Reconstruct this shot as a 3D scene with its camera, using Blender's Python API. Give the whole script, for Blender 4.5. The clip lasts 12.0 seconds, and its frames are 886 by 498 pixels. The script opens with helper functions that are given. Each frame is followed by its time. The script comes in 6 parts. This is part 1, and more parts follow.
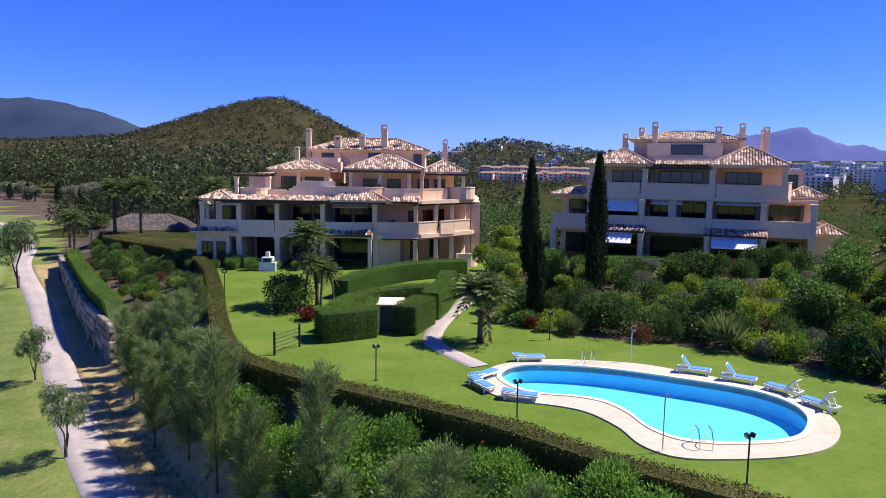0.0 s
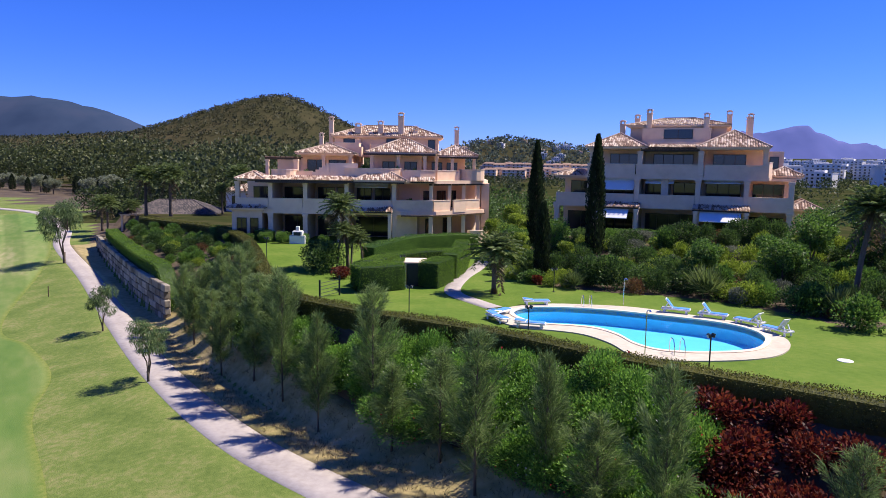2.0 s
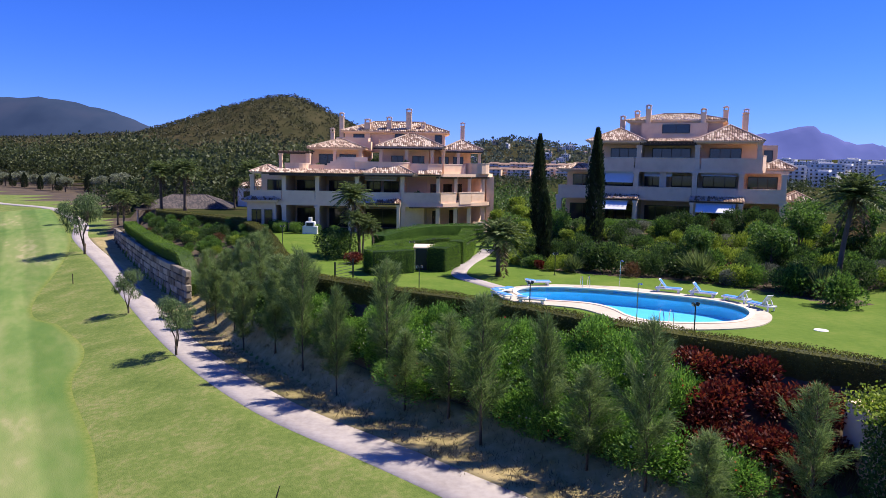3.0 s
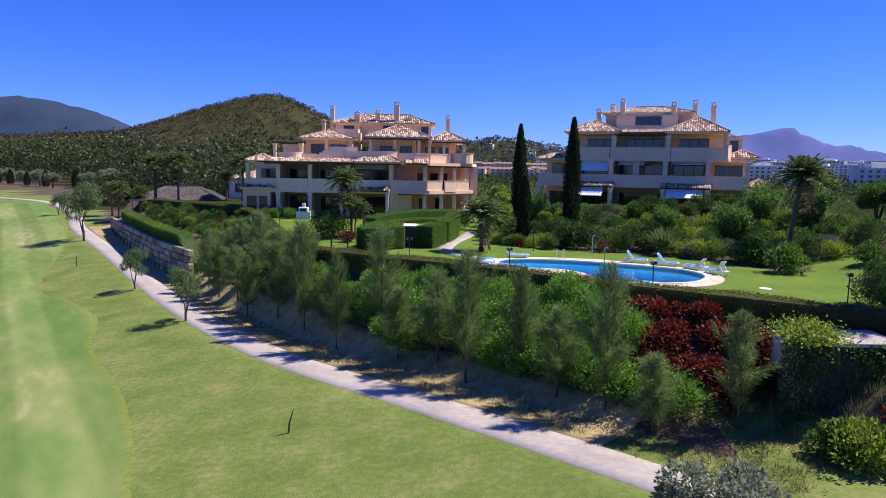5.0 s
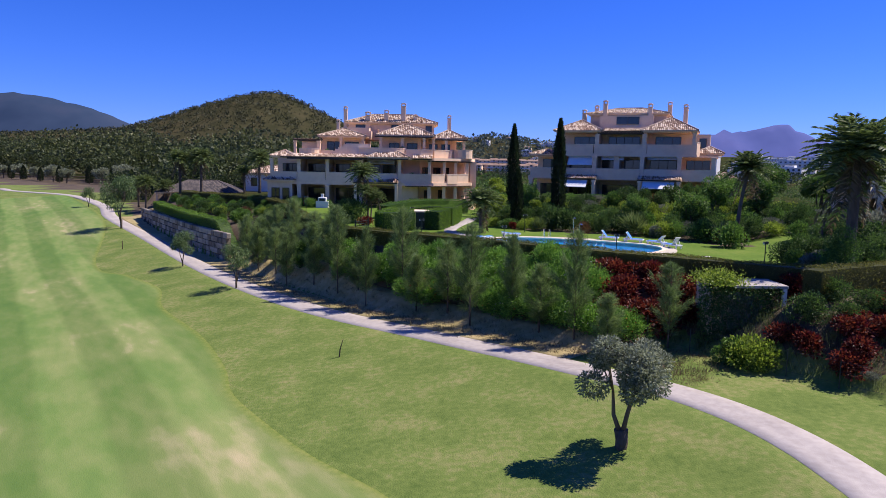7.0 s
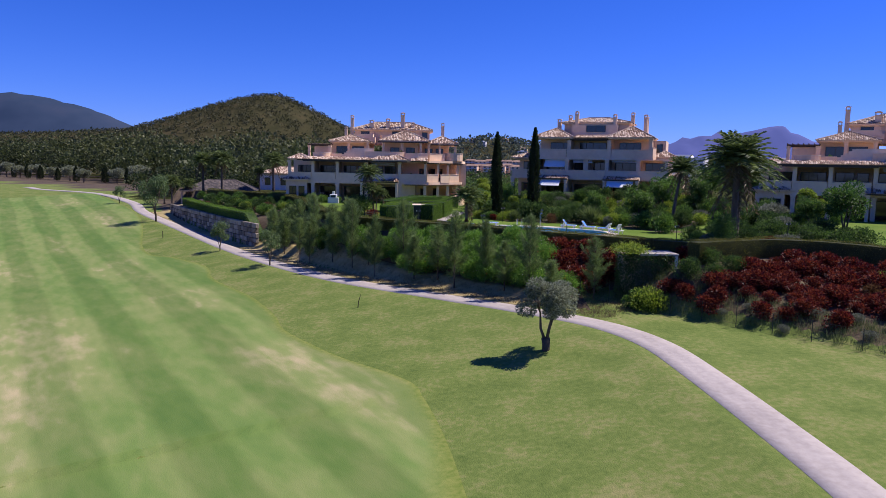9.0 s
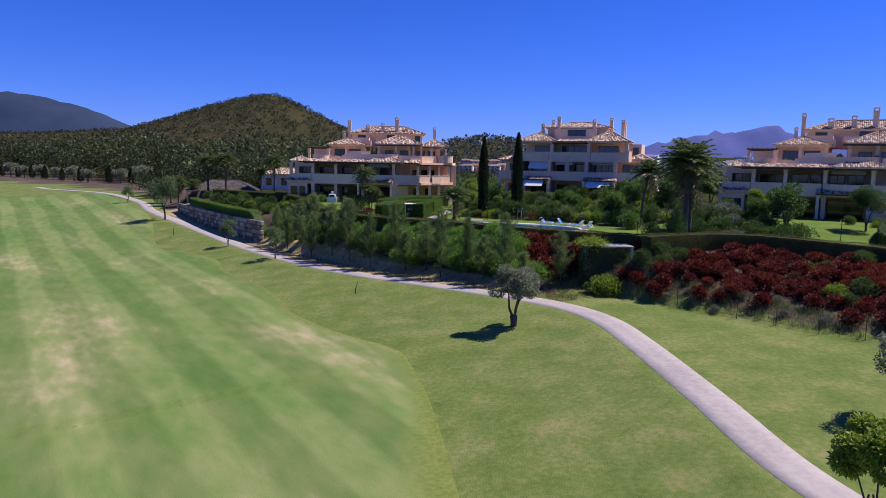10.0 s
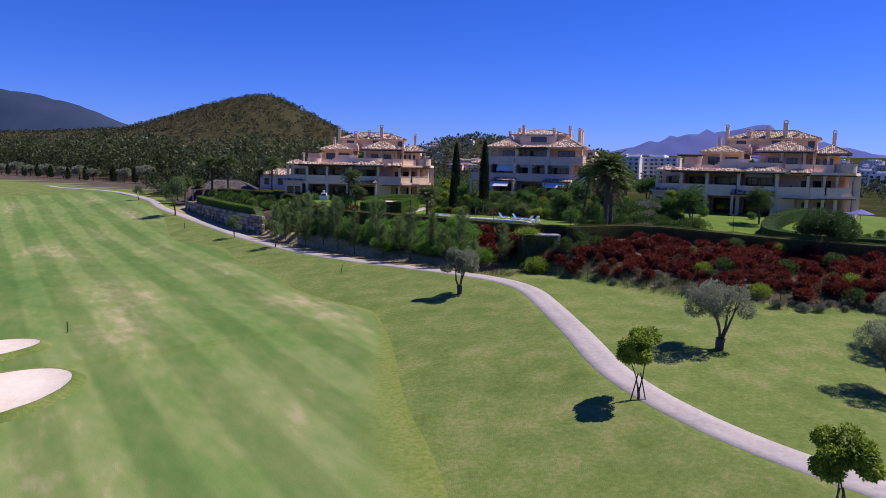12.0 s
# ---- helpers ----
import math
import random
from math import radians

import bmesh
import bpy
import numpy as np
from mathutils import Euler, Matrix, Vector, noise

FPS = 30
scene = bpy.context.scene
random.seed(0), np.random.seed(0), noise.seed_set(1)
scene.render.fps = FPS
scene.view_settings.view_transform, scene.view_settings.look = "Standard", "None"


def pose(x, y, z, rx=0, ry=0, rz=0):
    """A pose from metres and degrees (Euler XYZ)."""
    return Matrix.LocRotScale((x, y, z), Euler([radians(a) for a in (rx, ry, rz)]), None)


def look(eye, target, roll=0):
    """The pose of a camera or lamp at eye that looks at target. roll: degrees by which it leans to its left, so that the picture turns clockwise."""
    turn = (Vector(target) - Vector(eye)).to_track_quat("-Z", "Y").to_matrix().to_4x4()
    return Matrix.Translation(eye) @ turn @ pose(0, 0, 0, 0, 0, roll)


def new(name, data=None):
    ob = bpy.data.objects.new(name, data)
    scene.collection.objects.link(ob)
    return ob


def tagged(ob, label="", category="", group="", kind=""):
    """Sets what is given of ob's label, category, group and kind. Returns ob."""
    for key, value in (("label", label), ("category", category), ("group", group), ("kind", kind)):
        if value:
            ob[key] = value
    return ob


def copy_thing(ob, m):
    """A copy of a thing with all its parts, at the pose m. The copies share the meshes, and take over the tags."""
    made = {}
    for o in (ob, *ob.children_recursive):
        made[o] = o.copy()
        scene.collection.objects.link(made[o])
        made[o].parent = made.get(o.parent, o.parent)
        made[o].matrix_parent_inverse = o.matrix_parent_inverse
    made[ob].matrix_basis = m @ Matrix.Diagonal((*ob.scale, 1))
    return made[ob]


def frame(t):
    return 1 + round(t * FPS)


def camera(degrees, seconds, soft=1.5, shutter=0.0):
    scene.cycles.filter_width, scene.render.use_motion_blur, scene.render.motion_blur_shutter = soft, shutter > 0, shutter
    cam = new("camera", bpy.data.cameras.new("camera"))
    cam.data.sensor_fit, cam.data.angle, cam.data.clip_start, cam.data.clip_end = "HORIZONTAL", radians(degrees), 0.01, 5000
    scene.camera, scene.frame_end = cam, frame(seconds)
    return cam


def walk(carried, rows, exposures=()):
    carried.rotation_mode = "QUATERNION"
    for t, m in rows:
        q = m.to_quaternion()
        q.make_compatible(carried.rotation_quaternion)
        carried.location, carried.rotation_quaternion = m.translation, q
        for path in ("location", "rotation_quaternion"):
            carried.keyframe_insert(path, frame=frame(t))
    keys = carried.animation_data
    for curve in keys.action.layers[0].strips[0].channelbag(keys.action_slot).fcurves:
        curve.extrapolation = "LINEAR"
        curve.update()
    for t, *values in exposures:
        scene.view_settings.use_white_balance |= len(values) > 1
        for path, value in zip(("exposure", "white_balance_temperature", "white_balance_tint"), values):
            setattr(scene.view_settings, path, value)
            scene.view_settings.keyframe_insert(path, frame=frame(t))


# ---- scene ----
cam = camera(65.1, 12.0, 0.4)
PATH = [
    (0, (-0.037, 0.209, 11.768), (-0.04, 2.196, 11.536), 0.9),
    (0.5, (-0.372, -1.538, 11.23), (-0.376, 0.448, 10.998), 0.9),
    (1, (-0.691, -3.64, 10.759), (-0.695, -1.654, 10.524), 1.0),
    (1.5, (-0.994, -5.585, 10.288), (-1.001, -3.599, 10.053), 0.9),
    (2, (-1.308, -7.592, 9.877), (-1.317, -5.606, 9.641), 0.9),
    (2.5, (-1.459, -9.3, 9.523), (-1.474, -7.314, 9.287), 0.9),
    (3, (-1.473, -11.116, 8.983), (-1.496, -9.13, 8.749), 0.9),
    (5, (-1.671, -16.224, 7.444), (-1.649, -14.237, 7.213), 1.0),
    (5.5, (-1.869, -17.497, 7.349), (-1.843, -15.511, 7.116), 1.0),
    (6, (-2.185, -20.128, 7.274), (-2.161, -18.142, 7.04), 1.0),
    (6.5, (-2.476, -23.664, 7.212), (-2.448, -21.679, 6.975), 1.0),
    (7, (-2.732, -27.89, 7.118), (-2.699, -25.905, 6.878), 1.0),
    (9, (-2.393, -44.703, 7.299), (-2.352, -42.718, 7.061), 1.1),
    (9.5, (-2.196, -49.137, 7.663), (-2.147, -47.152, 7.421), 1.0),
    (10, (-1.527, -53.451, 7.769), (-1.477, -51.466, 7.529), 1.1),
    (10.5, (-1.094, -57.88, 8.067), (-1.04, -55.895, 7.826), 1.2),
    (11, (-0.137, -62.484, 8.267), (-0.081, -60.5, 8.026), 1.2),
    (11.5, (0.538, -66.758, 8.54), (0.602, -64.774, 8.298), 1.2),
    (12, (1.282, -71.392, 8.757), (1.35, -69.408, 8.512), 1.2),
]
walk(cam, [(t, look(eye, target, roll)) for t, eye, target, roll in PATH],
     ((0, 0.64, 6630, 13), (3, 0.64, 6610, 12), (5.5, 0.57, 6530, 12), (7, 0.46, 6470, 13), (9, 0.27, 6400, 16), (10.5, 0.20, 6360, 17), (12, 0.17, 6360, 17)))

# ---- light ----
SUN_UP = 54
SUN_TO = Vector((0.97, 0.242, 0.0)).normalized() * math.cos(radians(SUN_UP)) + Vector((0, 0, math.sin(radians(SUN_UP))))
world = bpy.data.worlds.new("World")
scene.world = world
world.use_nodes = True
wn = world.node_tree.nodes
sky = wn.new("ShaderNodeTexSky")
sky.sky_type, sky.sun_disc = "NISHITA", False
sky.sun_elevation, sky.sun_rotation = radians(SUN_UP), math.atan2(SUN_TO.x, SUN_TO.y)
sky.altitude, sky.air_density, sky.dust_density, sky.ozone_density = 1500, 1.0, 0.35, 3.0
blue = wn.new("ShaderNodeMix")   # the clip's camera shows a deep, saturated blue
blue.data_type, blue.blend_type = "RGBA", "MULTIPLY"
blue.inputs[0].default_value = 1.0
blue.inputs[7].default_value = (0.445, 0.585, 1.34, 1)
tone = wn.new("ShaderNodeHueSaturation")
tone.inputs["Saturation"].default_value = 1.075
world.node_tree.links.new(sky.outputs[0], blue.inputs[6])
world.node_tree.links.new(blue.outputs[2], tone.inputs["Color"])
world.node_tree.links.new(tone.outputs[0], wn["Background"].inputs["Color"])
wn["Background"].inputs["Strength"].default_value = 0.09
sun = new("sun", bpy.data.lights.new("sun", "SUN"))
sun.data.energy, sun.data.angle, sun.data.color = 5.0, radians(0.53), (1.0, 0.93, 0.82)
sun.matrix_world = look(tuple(SUN_TO * 100), (0, 0, 0))


# ---- materials ----
def material(name, colors, scale=3.0, rough=0.8, metal=0.0, bump=0.0, bump_scale=None, island=0.0, obj_var=0.0, fine=0.35,
             spec=0.4, translucent=0.0, detail=6.0, mapping=None):
    """A node material: two noise scales between colours, bump, and variation from piece to piece."""
    m = bpy.data.materials.new(name)
    m.use_nodes = True
    nt, nd = m.node_tree, m.node_tree.nodes
    bsdf = nd["Principled BSDF"]
    bsdf.inputs["Roughness"].default_value = rough
    bsdf.inputs["Metallic"].default_value = metal
    bsdf.inputs["Specular IOR Level"].default_value = spec
    geo = nd.new("ShaderNodeNewGeometry")
    src = geo.outputs["Position"]
    if mapping:
        mp = nd.new("ShaderNodeMapping")
        mp.inputs["Scale"].default_value = mapping
        nt.links.new(src, mp.inputs["Vector"])
        src = mp.outputs[0]
    big = nd.new("ShaderNodeTexNoise")
    big.inputs["Scale"].default_value, big.inputs["Detail"].default_value = scale * 0.12, 4.0
    small = nd.new("ShaderNodeTexNoise")
    small.inputs["Scale"].default_value, small.inputs["Detail"].default_value = scale, detail
    nt.links.new(src, big.inputs["Vector"])
    nt.links.new(src, small.inputs["Vector"])
    mix = nd.new("ShaderNodeMix")
    mix.data_type = "FLOAT"
    mix.inputs[0].default_value = 1 - fine
    nt.links.new(small.outputs["Fac"], mix.inputs[2])
    nt.links.new(big.outputs["Fac"], mix.inputs[3])
    fac = mix.outputs[0]
    for amount, out in ((island, geo.outputs["Random Per Island"]), (obj_var, None)):
        if amount:
            if out is None:
                out = nd.new("ShaderNodeObjectInfo").outputs["Random"]
            ma = nd.new("ShaderNodeMath")
            ma.operation, ma.inputs[1].default_value = "MULTIPLY_ADD", amount
            sub = nd.new("ShaderNodeMath")
            sub.operation, sub.inputs[1].default_value = "SUBTRACT", 0.5
            nt.links.new(out, sub.inputs[0])
            nt.links.new(sub.outputs[0], ma.inputs[0])
            nt.links.new(fac, ma.inputs[2])
            fac = ma.outputs[0]
    ramp = nd.new("ShaderNodeValToRGB")
    els = ramp.color_ramp.elements
    while len(els) < len(colors):
        els.new(0.5)
    for k, c in enumerate(colors):
        els[k].position = 0.3 + 0.4 * k / max(1, len(colors) - 1)
        els[k].color = (*c, 1)
    nt.links.new(fac, ramp.inputs[0])
    nt.links.new(ramp.outputs[0], bsdf.inputs["Base Color"])
    if bump:
        bn = nd.new("ShaderNodeTexNoise")
        bn.inputs["Scale"].default_value, bn.inputs["Detail"].default_value = bump_scale or scale * 3, 5.0
        nt.links.new(src, bn.inputs["Vector"])
        bu = nd.new("ShaderNodeBump")
        bu.inputs["Strength"].default_value, bu.inputs["Distance"].default_value = min(1, bump), 0.05
        nt.links.new(bn.outputs["Fac"], bu.inputs["Height"])
        nt.links.new(bu.outputs[0], bsdf.inputs["Normal"])
    if translucent:
        tr = nd.new("ShaderNodeBsdfTranslucent")
        nt.links.new(ramp.outputs[0], tr.inputs["Color"])
        ms = nd.new("ShaderNodeMixShader")
        ms.inputs[0].default_value = translucent
        nt.links.new(bsdf.outputs[0], ms.inputs[1])
        nt.links.new(tr.outputs[0], ms.inputs[2])
        nt.links.new(ms.outputs[0], nd["Material Output"].inputs["Surface"])
    return m


def leaf_material(name, dark, light, tip=None, island=0.9, obj=0.25, rough=0.55):
    return material(name, [dark, tuple((a + b) / 2 for a, b in zip(dark, light)), tip or light], 1.2, rough, island=island, obj_var=obj, translucent=0.42, spec=0.35)


GRASS_ROUGH = material("rough_grass", [(0.083, 0.128, 0.027), (0.138, 0.183, 0.044), (0.25, 0.235, 0.095)], 3.2, 0.9, bump=0.8, bump_scale=14, fine=0.46, detail=10, spec=0.1)
GRASS_LAWN = material("lawn_grass", [(0.072, 0.13, 0.016), (0.105, 0.17, 0.024), (0.155, 0.20, 0.038)], 2.5, 0.9, bump=0.4, bump_scale=20, fine=0.4, spec=0.1)
SOIL = material("bank_soil", [(0.04, 0.028, 0.017), (0.08, 0.055, 0.033), (0.125, 0.095, 0.052)], 2.0, 0.95, bump=0.8, bump_scale=6)
DRY = material("dry_grass", [(0.17, 0.15, 0.05), (0.32, 0.25, 0.11), (0.46, 0.35, 0.18)], 1.6, 0.95, bump=0.6, bump_scale=12, fine=0.5)
FIELD = material("field", [(0.018, 0.028, 0.009), (0.036, 0.042, 0.016), (0.085, 0.07, 0.035)], 0.25, 0.95, fine=0.5, spec=0.0)
PATH_MAT = material("path_concrete", [(0.29, 0.25, 0.235), (0.37, 0.325, 0.305), (0.44, 0.39, 0.365)], 3.0, 0.85, bump=0.3, bump_scale=25, fine=0.5)
SAND = material("bunker_sand", [(0.62, 0.52, 0.40), (0.72, 0.62, 0.50), (0.80, 0.71, 0.58)], 2.0, 0.95, bump=0.5, bump_scale=9)
PAVING = material("pool_paving", [(0.43, 0.37, 0.28), (0.52, 0.455, 0.36), (0.59, 0.53, 0.43)], 3.0, 0.75, bump=0.2, fine=0.5)
RENDER = material("cream_render", [(0.70, 0.48, 0.325), (0.80, 0.575, 0.40), (0.86, 0.64, 0.46)], 1.6, 0.85, bump=0.25, bump_scale=18, fine=0.4)
COPING = material("pale_coping", [(0.64, 0.48, 0.36), (0.74, 0.58, 0.445), (0.80, 0.65, 0.52)], 2.5, 0.8, bump=0.2)
TILE = material("roof_tile", [(0.16, 0.09, 0.065), (0.36, 0.245, 0.18), (0.62, 0.50, 0.41)], 3.5, 0.85, island=0.75, bump=0.5, bump_scale=10, fine=0.6)
TILE_DARK = material("slate_tile", [(0.05, 0.045, 0.05), (0.09, 0.075, 0.075), (0.13, 0.105, 0.10)], 3.5, 0.85, island=0.5, bump=0.4)
GLASS = material("window_glass", [(0.012, 0.014, 0.018), (0.03, 0.032, 0.036)], 0.8, 0.08, spec=0.7, obj_var=0.6)
FRAME = material("dark_frame", [(0.035, 0.025, 0.02), (0.06, 0.045, 0.035)], 4.0, 0.5)
WOOD = material("dark_timber", [(0.035, 0.022, 0.015), (0.07, 0.045, 0.03), (0.10, 0.065, 0.045)], 4.0, 0.7, bump=0.3)
WHITE = material("white_canvas", [(0.70, 0.70, 0.70), (0.80, 0.80, 0.79)], 3.0, 0.7)
WHITE_PAINT = material("white_paint", [(0.66, 0.64, 0.60), (0.76, 0.74, 0.70)], 2.0, 0.75)
PLASTIC = material("white_plastic", [(0.72, 0.73, 0.75), (0.80, 0.80, 0.81)], 4.0, 0.4)
CUSHION = material("blue_canvas", [(0.06, 0.22, 0.62), (0.10, 0.32, 0.75)], 5.0, 0.8, bump=0.2)
STEEL = material("polished_steel", [(0.6, 0.6, 0.62), (0.75, 0.75, 0.76)], 5.0, 0.25, metal=1.0)
DARK_METAL = material("dark_green_metal", [(0.012, 0.02, 0.016), (0.03, 0.04, 0.034)], 5.0, 0.5)
STONE = material("retaining_stone", [(0.12, 0.10, 0.075), (0.21, 0.175, 0.135), (0.33, 0.285, 0.225)], 1.4, 0.9, obj_var=0.5, bump=0.9, bump_scale=5)
BARK = material("bark", [(0.06, 0.045, 0.032), (0.12, 0.09, 0.068), (0.19, 0.15, 0.115)], 6.0, 0.95, bump=0.8, mapping=(1, 1, 0.25))
POOL_TILE = material("pool_mosaic", [(0.03, 0.25, 0.62), (0.05, 0.34, 0.74), (0.08, 0.42, 0.80)], 4.0, 0.4, fine=0.6)
POOL_BLUE = material("pool_floor", [(0.10, 0.55, 0.86), (0.14, 0.62, 0.90), (0.18, 0.67, 0.92)], 1.0, 0.5, fine=0.5)
OLEANDER = leaf_material("oleander_leaf", (0.07, 0.175, 0.025), (0.235, 0.43, 0.065))
HEDGE_MAT = leaf_material("hedge_leaf", (0.069, 0.075, 0.018), (0.188, 0.188, 0.037), obj=0.1)
HEDGE_GREEN = leaf_material("clipped_leaf", (0.06, 0.132, 0.014), (0.192, 0.324, 0.036), obj=0.2)
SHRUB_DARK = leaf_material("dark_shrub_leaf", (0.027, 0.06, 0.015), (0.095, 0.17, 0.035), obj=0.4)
SHRUB_MID = leaf_material("mid_shrub_leaf", (0.043, 0.10, 0.018), (0.145, 0.265, 0.043), obj=0.5)
SHRUB_LIME = leaf_material("lime_shrub_leaf", (0.115, 0.185, 0.018), (0.31, 0.40, 0.05))
SHRUB_GREY = leaf_material("grey_shrub_leaf", (0.10, 0.115, 0.085), (0.22, 0.24, 0.18))
SHRUB_RUST = leaf_material("rust_shrub_leaf", (0.07, 0.035, 0.018), (0.17, 0.09, 0.035))
RED_LEAF = leaf_material("red_leaf", (0.049, 0.006, 0.007), (0.171, 0.016, 0.016), (0.20, 0.045, 0.02))
CASUARINA = leaf_material("casuarina_needle", (0.085, 0.14, 0.042), (0.25, 0.34, 0.11), obj=0.35)
OLIVE = leaf_material("olive_leaf", (0.14, 0.16, 0.095), (0.34, 0.37, 0.25))
WILLOW = leaf_material("willow_leaf", (0.065, 0.111, 0.039), (0.169, 0.247, 0.091))
CYPRESS = leaf_material("cypress_leaf", (0.012, 0.022, 0.010), (0.035, 0.055, 0.02))
PALM_LEAF = leaf_material("palm_leaf", (0.055, 0.09, 0.025), (0.18, 0.235, 0.07))
PALM_DEAD = leaf_material("dry_palm_leaf", (0.10, 0.075, 0.04), (0.20, 0.15, 0.08))
WOODS = leaf_material(island=0.35, name="woodland_leaf", dark=(0.024, 0.040, 0.014), light=(0.072, 0.094, 0.032))
SCRUB = leaf_material(island=0.4, name="hill_scrub_leaf", dark=(0.030, 0.036, 0.016), light=(0.076, 0.078, 0.034))
WOODS_PALE = leaf_material("gum_tree_leaf", (0.05, 0.065, 0.022), (0.15, 0.165, 0.06), island=0.5)
REED = leaf_material("grass_blade", (0.06, 0.09, 0.03), (0.18, 0.21, 0.09))


# ---- building blocks ----
def empty(name, m=None):
    ob = new(name)
    ob.empty_display_size = 0.3
    if m is not None:
        ob.matrix_basis = m
    return ob


def link_mesh(name, verts, faces, mat, parent=None, smooth=False):
    me = bpy.data.meshes.new(name)
    me.from_pydata([tuple(v) for v in verts], [], [tuple(f) for f in faces])
    for mm in (mat if isinstance(mat, (list, tuple)) else [mat]):
        me.materials.append(mm)
    if smooth:
        me.polygons.foreach_set("use_smooth", [True] * len(me.polygons))
    ob = new(name, me)
    ob.parent = parent
    return ob


def part(name, bm, mat, parent=None, label=""):
    me = bpy.data.meshes.new(name)
    bmesh.ops.recalc_face_normals(bm, faces=bm.faces)
    bm.to_mesh(me)
    bm.free()
    me.materials.append(mat)
    ob = new(name, me)
    ob.parent = parent
    if label:
        ob["label"] = label
    return ob


def box(bm, x0, x1, y0, y1, z0, z1, bevel=0.0):
    r = bmesh.ops.create_cube(bm, size=1.0, matrix=Matrix.Translation(((x0 + x1) / 2, (y0 + y1) / 2, (z0 + z1) / 2)) @ Matrix.Diagonal((x1 - x0, y1 - y0, z1 - z0, 1)))
    if bevel:
        edges = list({e for v in r["verts"] for e in v.link_edges})
        bmesh.ops.bevel(bm, geom=edges, offset=bevel, segments=1, affect="EDGES")
    return bm


def boxes(*dims, bevel=0.0):
    bm = bmesh.new()
    for d in dims:
        box(bm, *d, bevel=bevel)
    return bm


def prism(bm, pts, z0, z1):
    lo = [bm.verts.new((x, y, z0)) for x, y in pts]
    hi = [bm.verts.new((x, y, z1)) for x, y in pts]
    bm.faces.new(lo[::-1])
    bm.faces.new(hi)
    for k in range(len(pts)):
        bm.faces.new((lo[k], lo[(k + 1) % len(pts)], hi[(k + 1) % len(pts)], hi[k]))
    return bm


def ribbon(bm, line, thick, z0, z1):
    """A wall of even thickness along a plan line, with square ends."""
    n = len(line)
    left, right = [], []
    for k in range(n):
        a, b = line[max(0, k - 1)], line[min(n - 1, k + 1)]
        d = Vector((b[0] - a[0], b[1] - a[1])).normalized()
        nrm = Vector((-d.y, d.x)) * thick / 2
        left.append((line[k][0] + nrm.x, line[k][1] + nrm.y))
        right.append((line[k][0] - nrm.x, line[k][1] - nrm.y))
    rows = [[bm.verts.new((*p, z)) for p in side] for side, z in ((left, z0), (left, z1), (right, z1), (right, z0))]
    for a, b in ((0, 1), (1, 2), (2, 3), (3, 0)):
        for k in range(n - 1):
            bm.faces.new((rows[a][k], rows[a][k + 1], rows[b][k + 1], rows[b][k]))
    for k in (0, n - 1):
        bm.faces.new([rows[i][k] for i in range(4)])
    return bm


def tube(bm, pts, radii, sides=8):
    rings = []
    for k, p in enumerate(pts):
        a, b = Vector(pts[max(0, k - 1)]), Vector(pts[min(len(pts) - 1, k + 1)])
        q = (b - a).normalized().to_track_quat("Z", "Y")
        r = radii[k] if isinstance(radii, (list, tuple)) else radii
        rings.append([bm.verts.new(Vector(p) + q @ Vector((r * math.cos(2 * math.pi * i / sides), r * math.sin(2 * math.pi * i / sides), 0))) for i in range(sides)])
    for k in range(len(rings) - 1):
        for i in range(sides):
            bm.faces.new((rings[k][i], rings[k][(i + 1) % sides], rings[k + 1][(i + 1) % sides], rings[k + 1][i]))
    bm.faces.new(rings[0][::-1])
    bm.faces.new(rings[-1])
    return bm


def spline(pts, per=8, closed=False):
    """A smooth line through a few points (Catmull-Rom), in any number of dimensions."""
    p = np.array(pts, float)
    n = len(p)
    out = []
    for k in range(n if closed else n - 1):
        if closed:
            a, b, c, d = p[(k - 1) % n], p[k], p[(k + 1) % n], p[(k + 2) % n]
        else:
            a, b, c, d = p[max(0, k - 1)], p[k], p[k + 1], p[min(n - 1, k + 2)]
        for t in np.linspace(0, 1, per, endpoint=False):
            out.append(0.5 * (2 * b + (c - a) * t + (2 * a - 5 * b + 4 * c - d) * t * t + (3 * b - a - 3 * c + d) * t ** 3))
    if not closed:
        out.append(p[-1])
    return np.array(out)


# ---- the lie of the land ----
PATH_LINE = spline([(-260, 260, -2.0), (-150, 198, -2.0), (-121, 170, -2.0), (-96, 152, -2.2), (-73, 121, -2.7), (-62, 101, -3.5), (-46, 78, -4.6), (-31.5, 55.5, -5.1), (-21, 39.5, -5.0),
                    (-11.8, 27.5, -4.8), (-3.2, 19.3, -4.6), (5.9, 10.0, -4.2), (10.4, 5.2, -4.15), (12.8, 0.2, -4.25), (13.7, -6.3, -4.5), (14.5, -16, -5.0),
                    (15.4, -24.5, -5.7), (18.2, -32.0, -6.2), (23, -38.7, -6.6), (34, -50, -7.2), (60, -75, -8)], 6)
HEDGE_LINE = spline([(-46, 94), (-39, 88), (-31, 81), (-25, 71.5), (-20.4, 61), (-15.6, 47.5), (-12.4, 40), (-9.5, 36.6), (-4.5, 33), (1.5, 29.2), (6.9, 24.6), (12, 21), (17, 17.4), (21, 14.6)], 5)
EAST_LINE = spline([(19.4, 11.6), (23, 13.6), (28, 15.4), (34, 14.6), (40, 10.5), (47, 4), (56, -1.5), (70, -8), (110, -26)], 5)
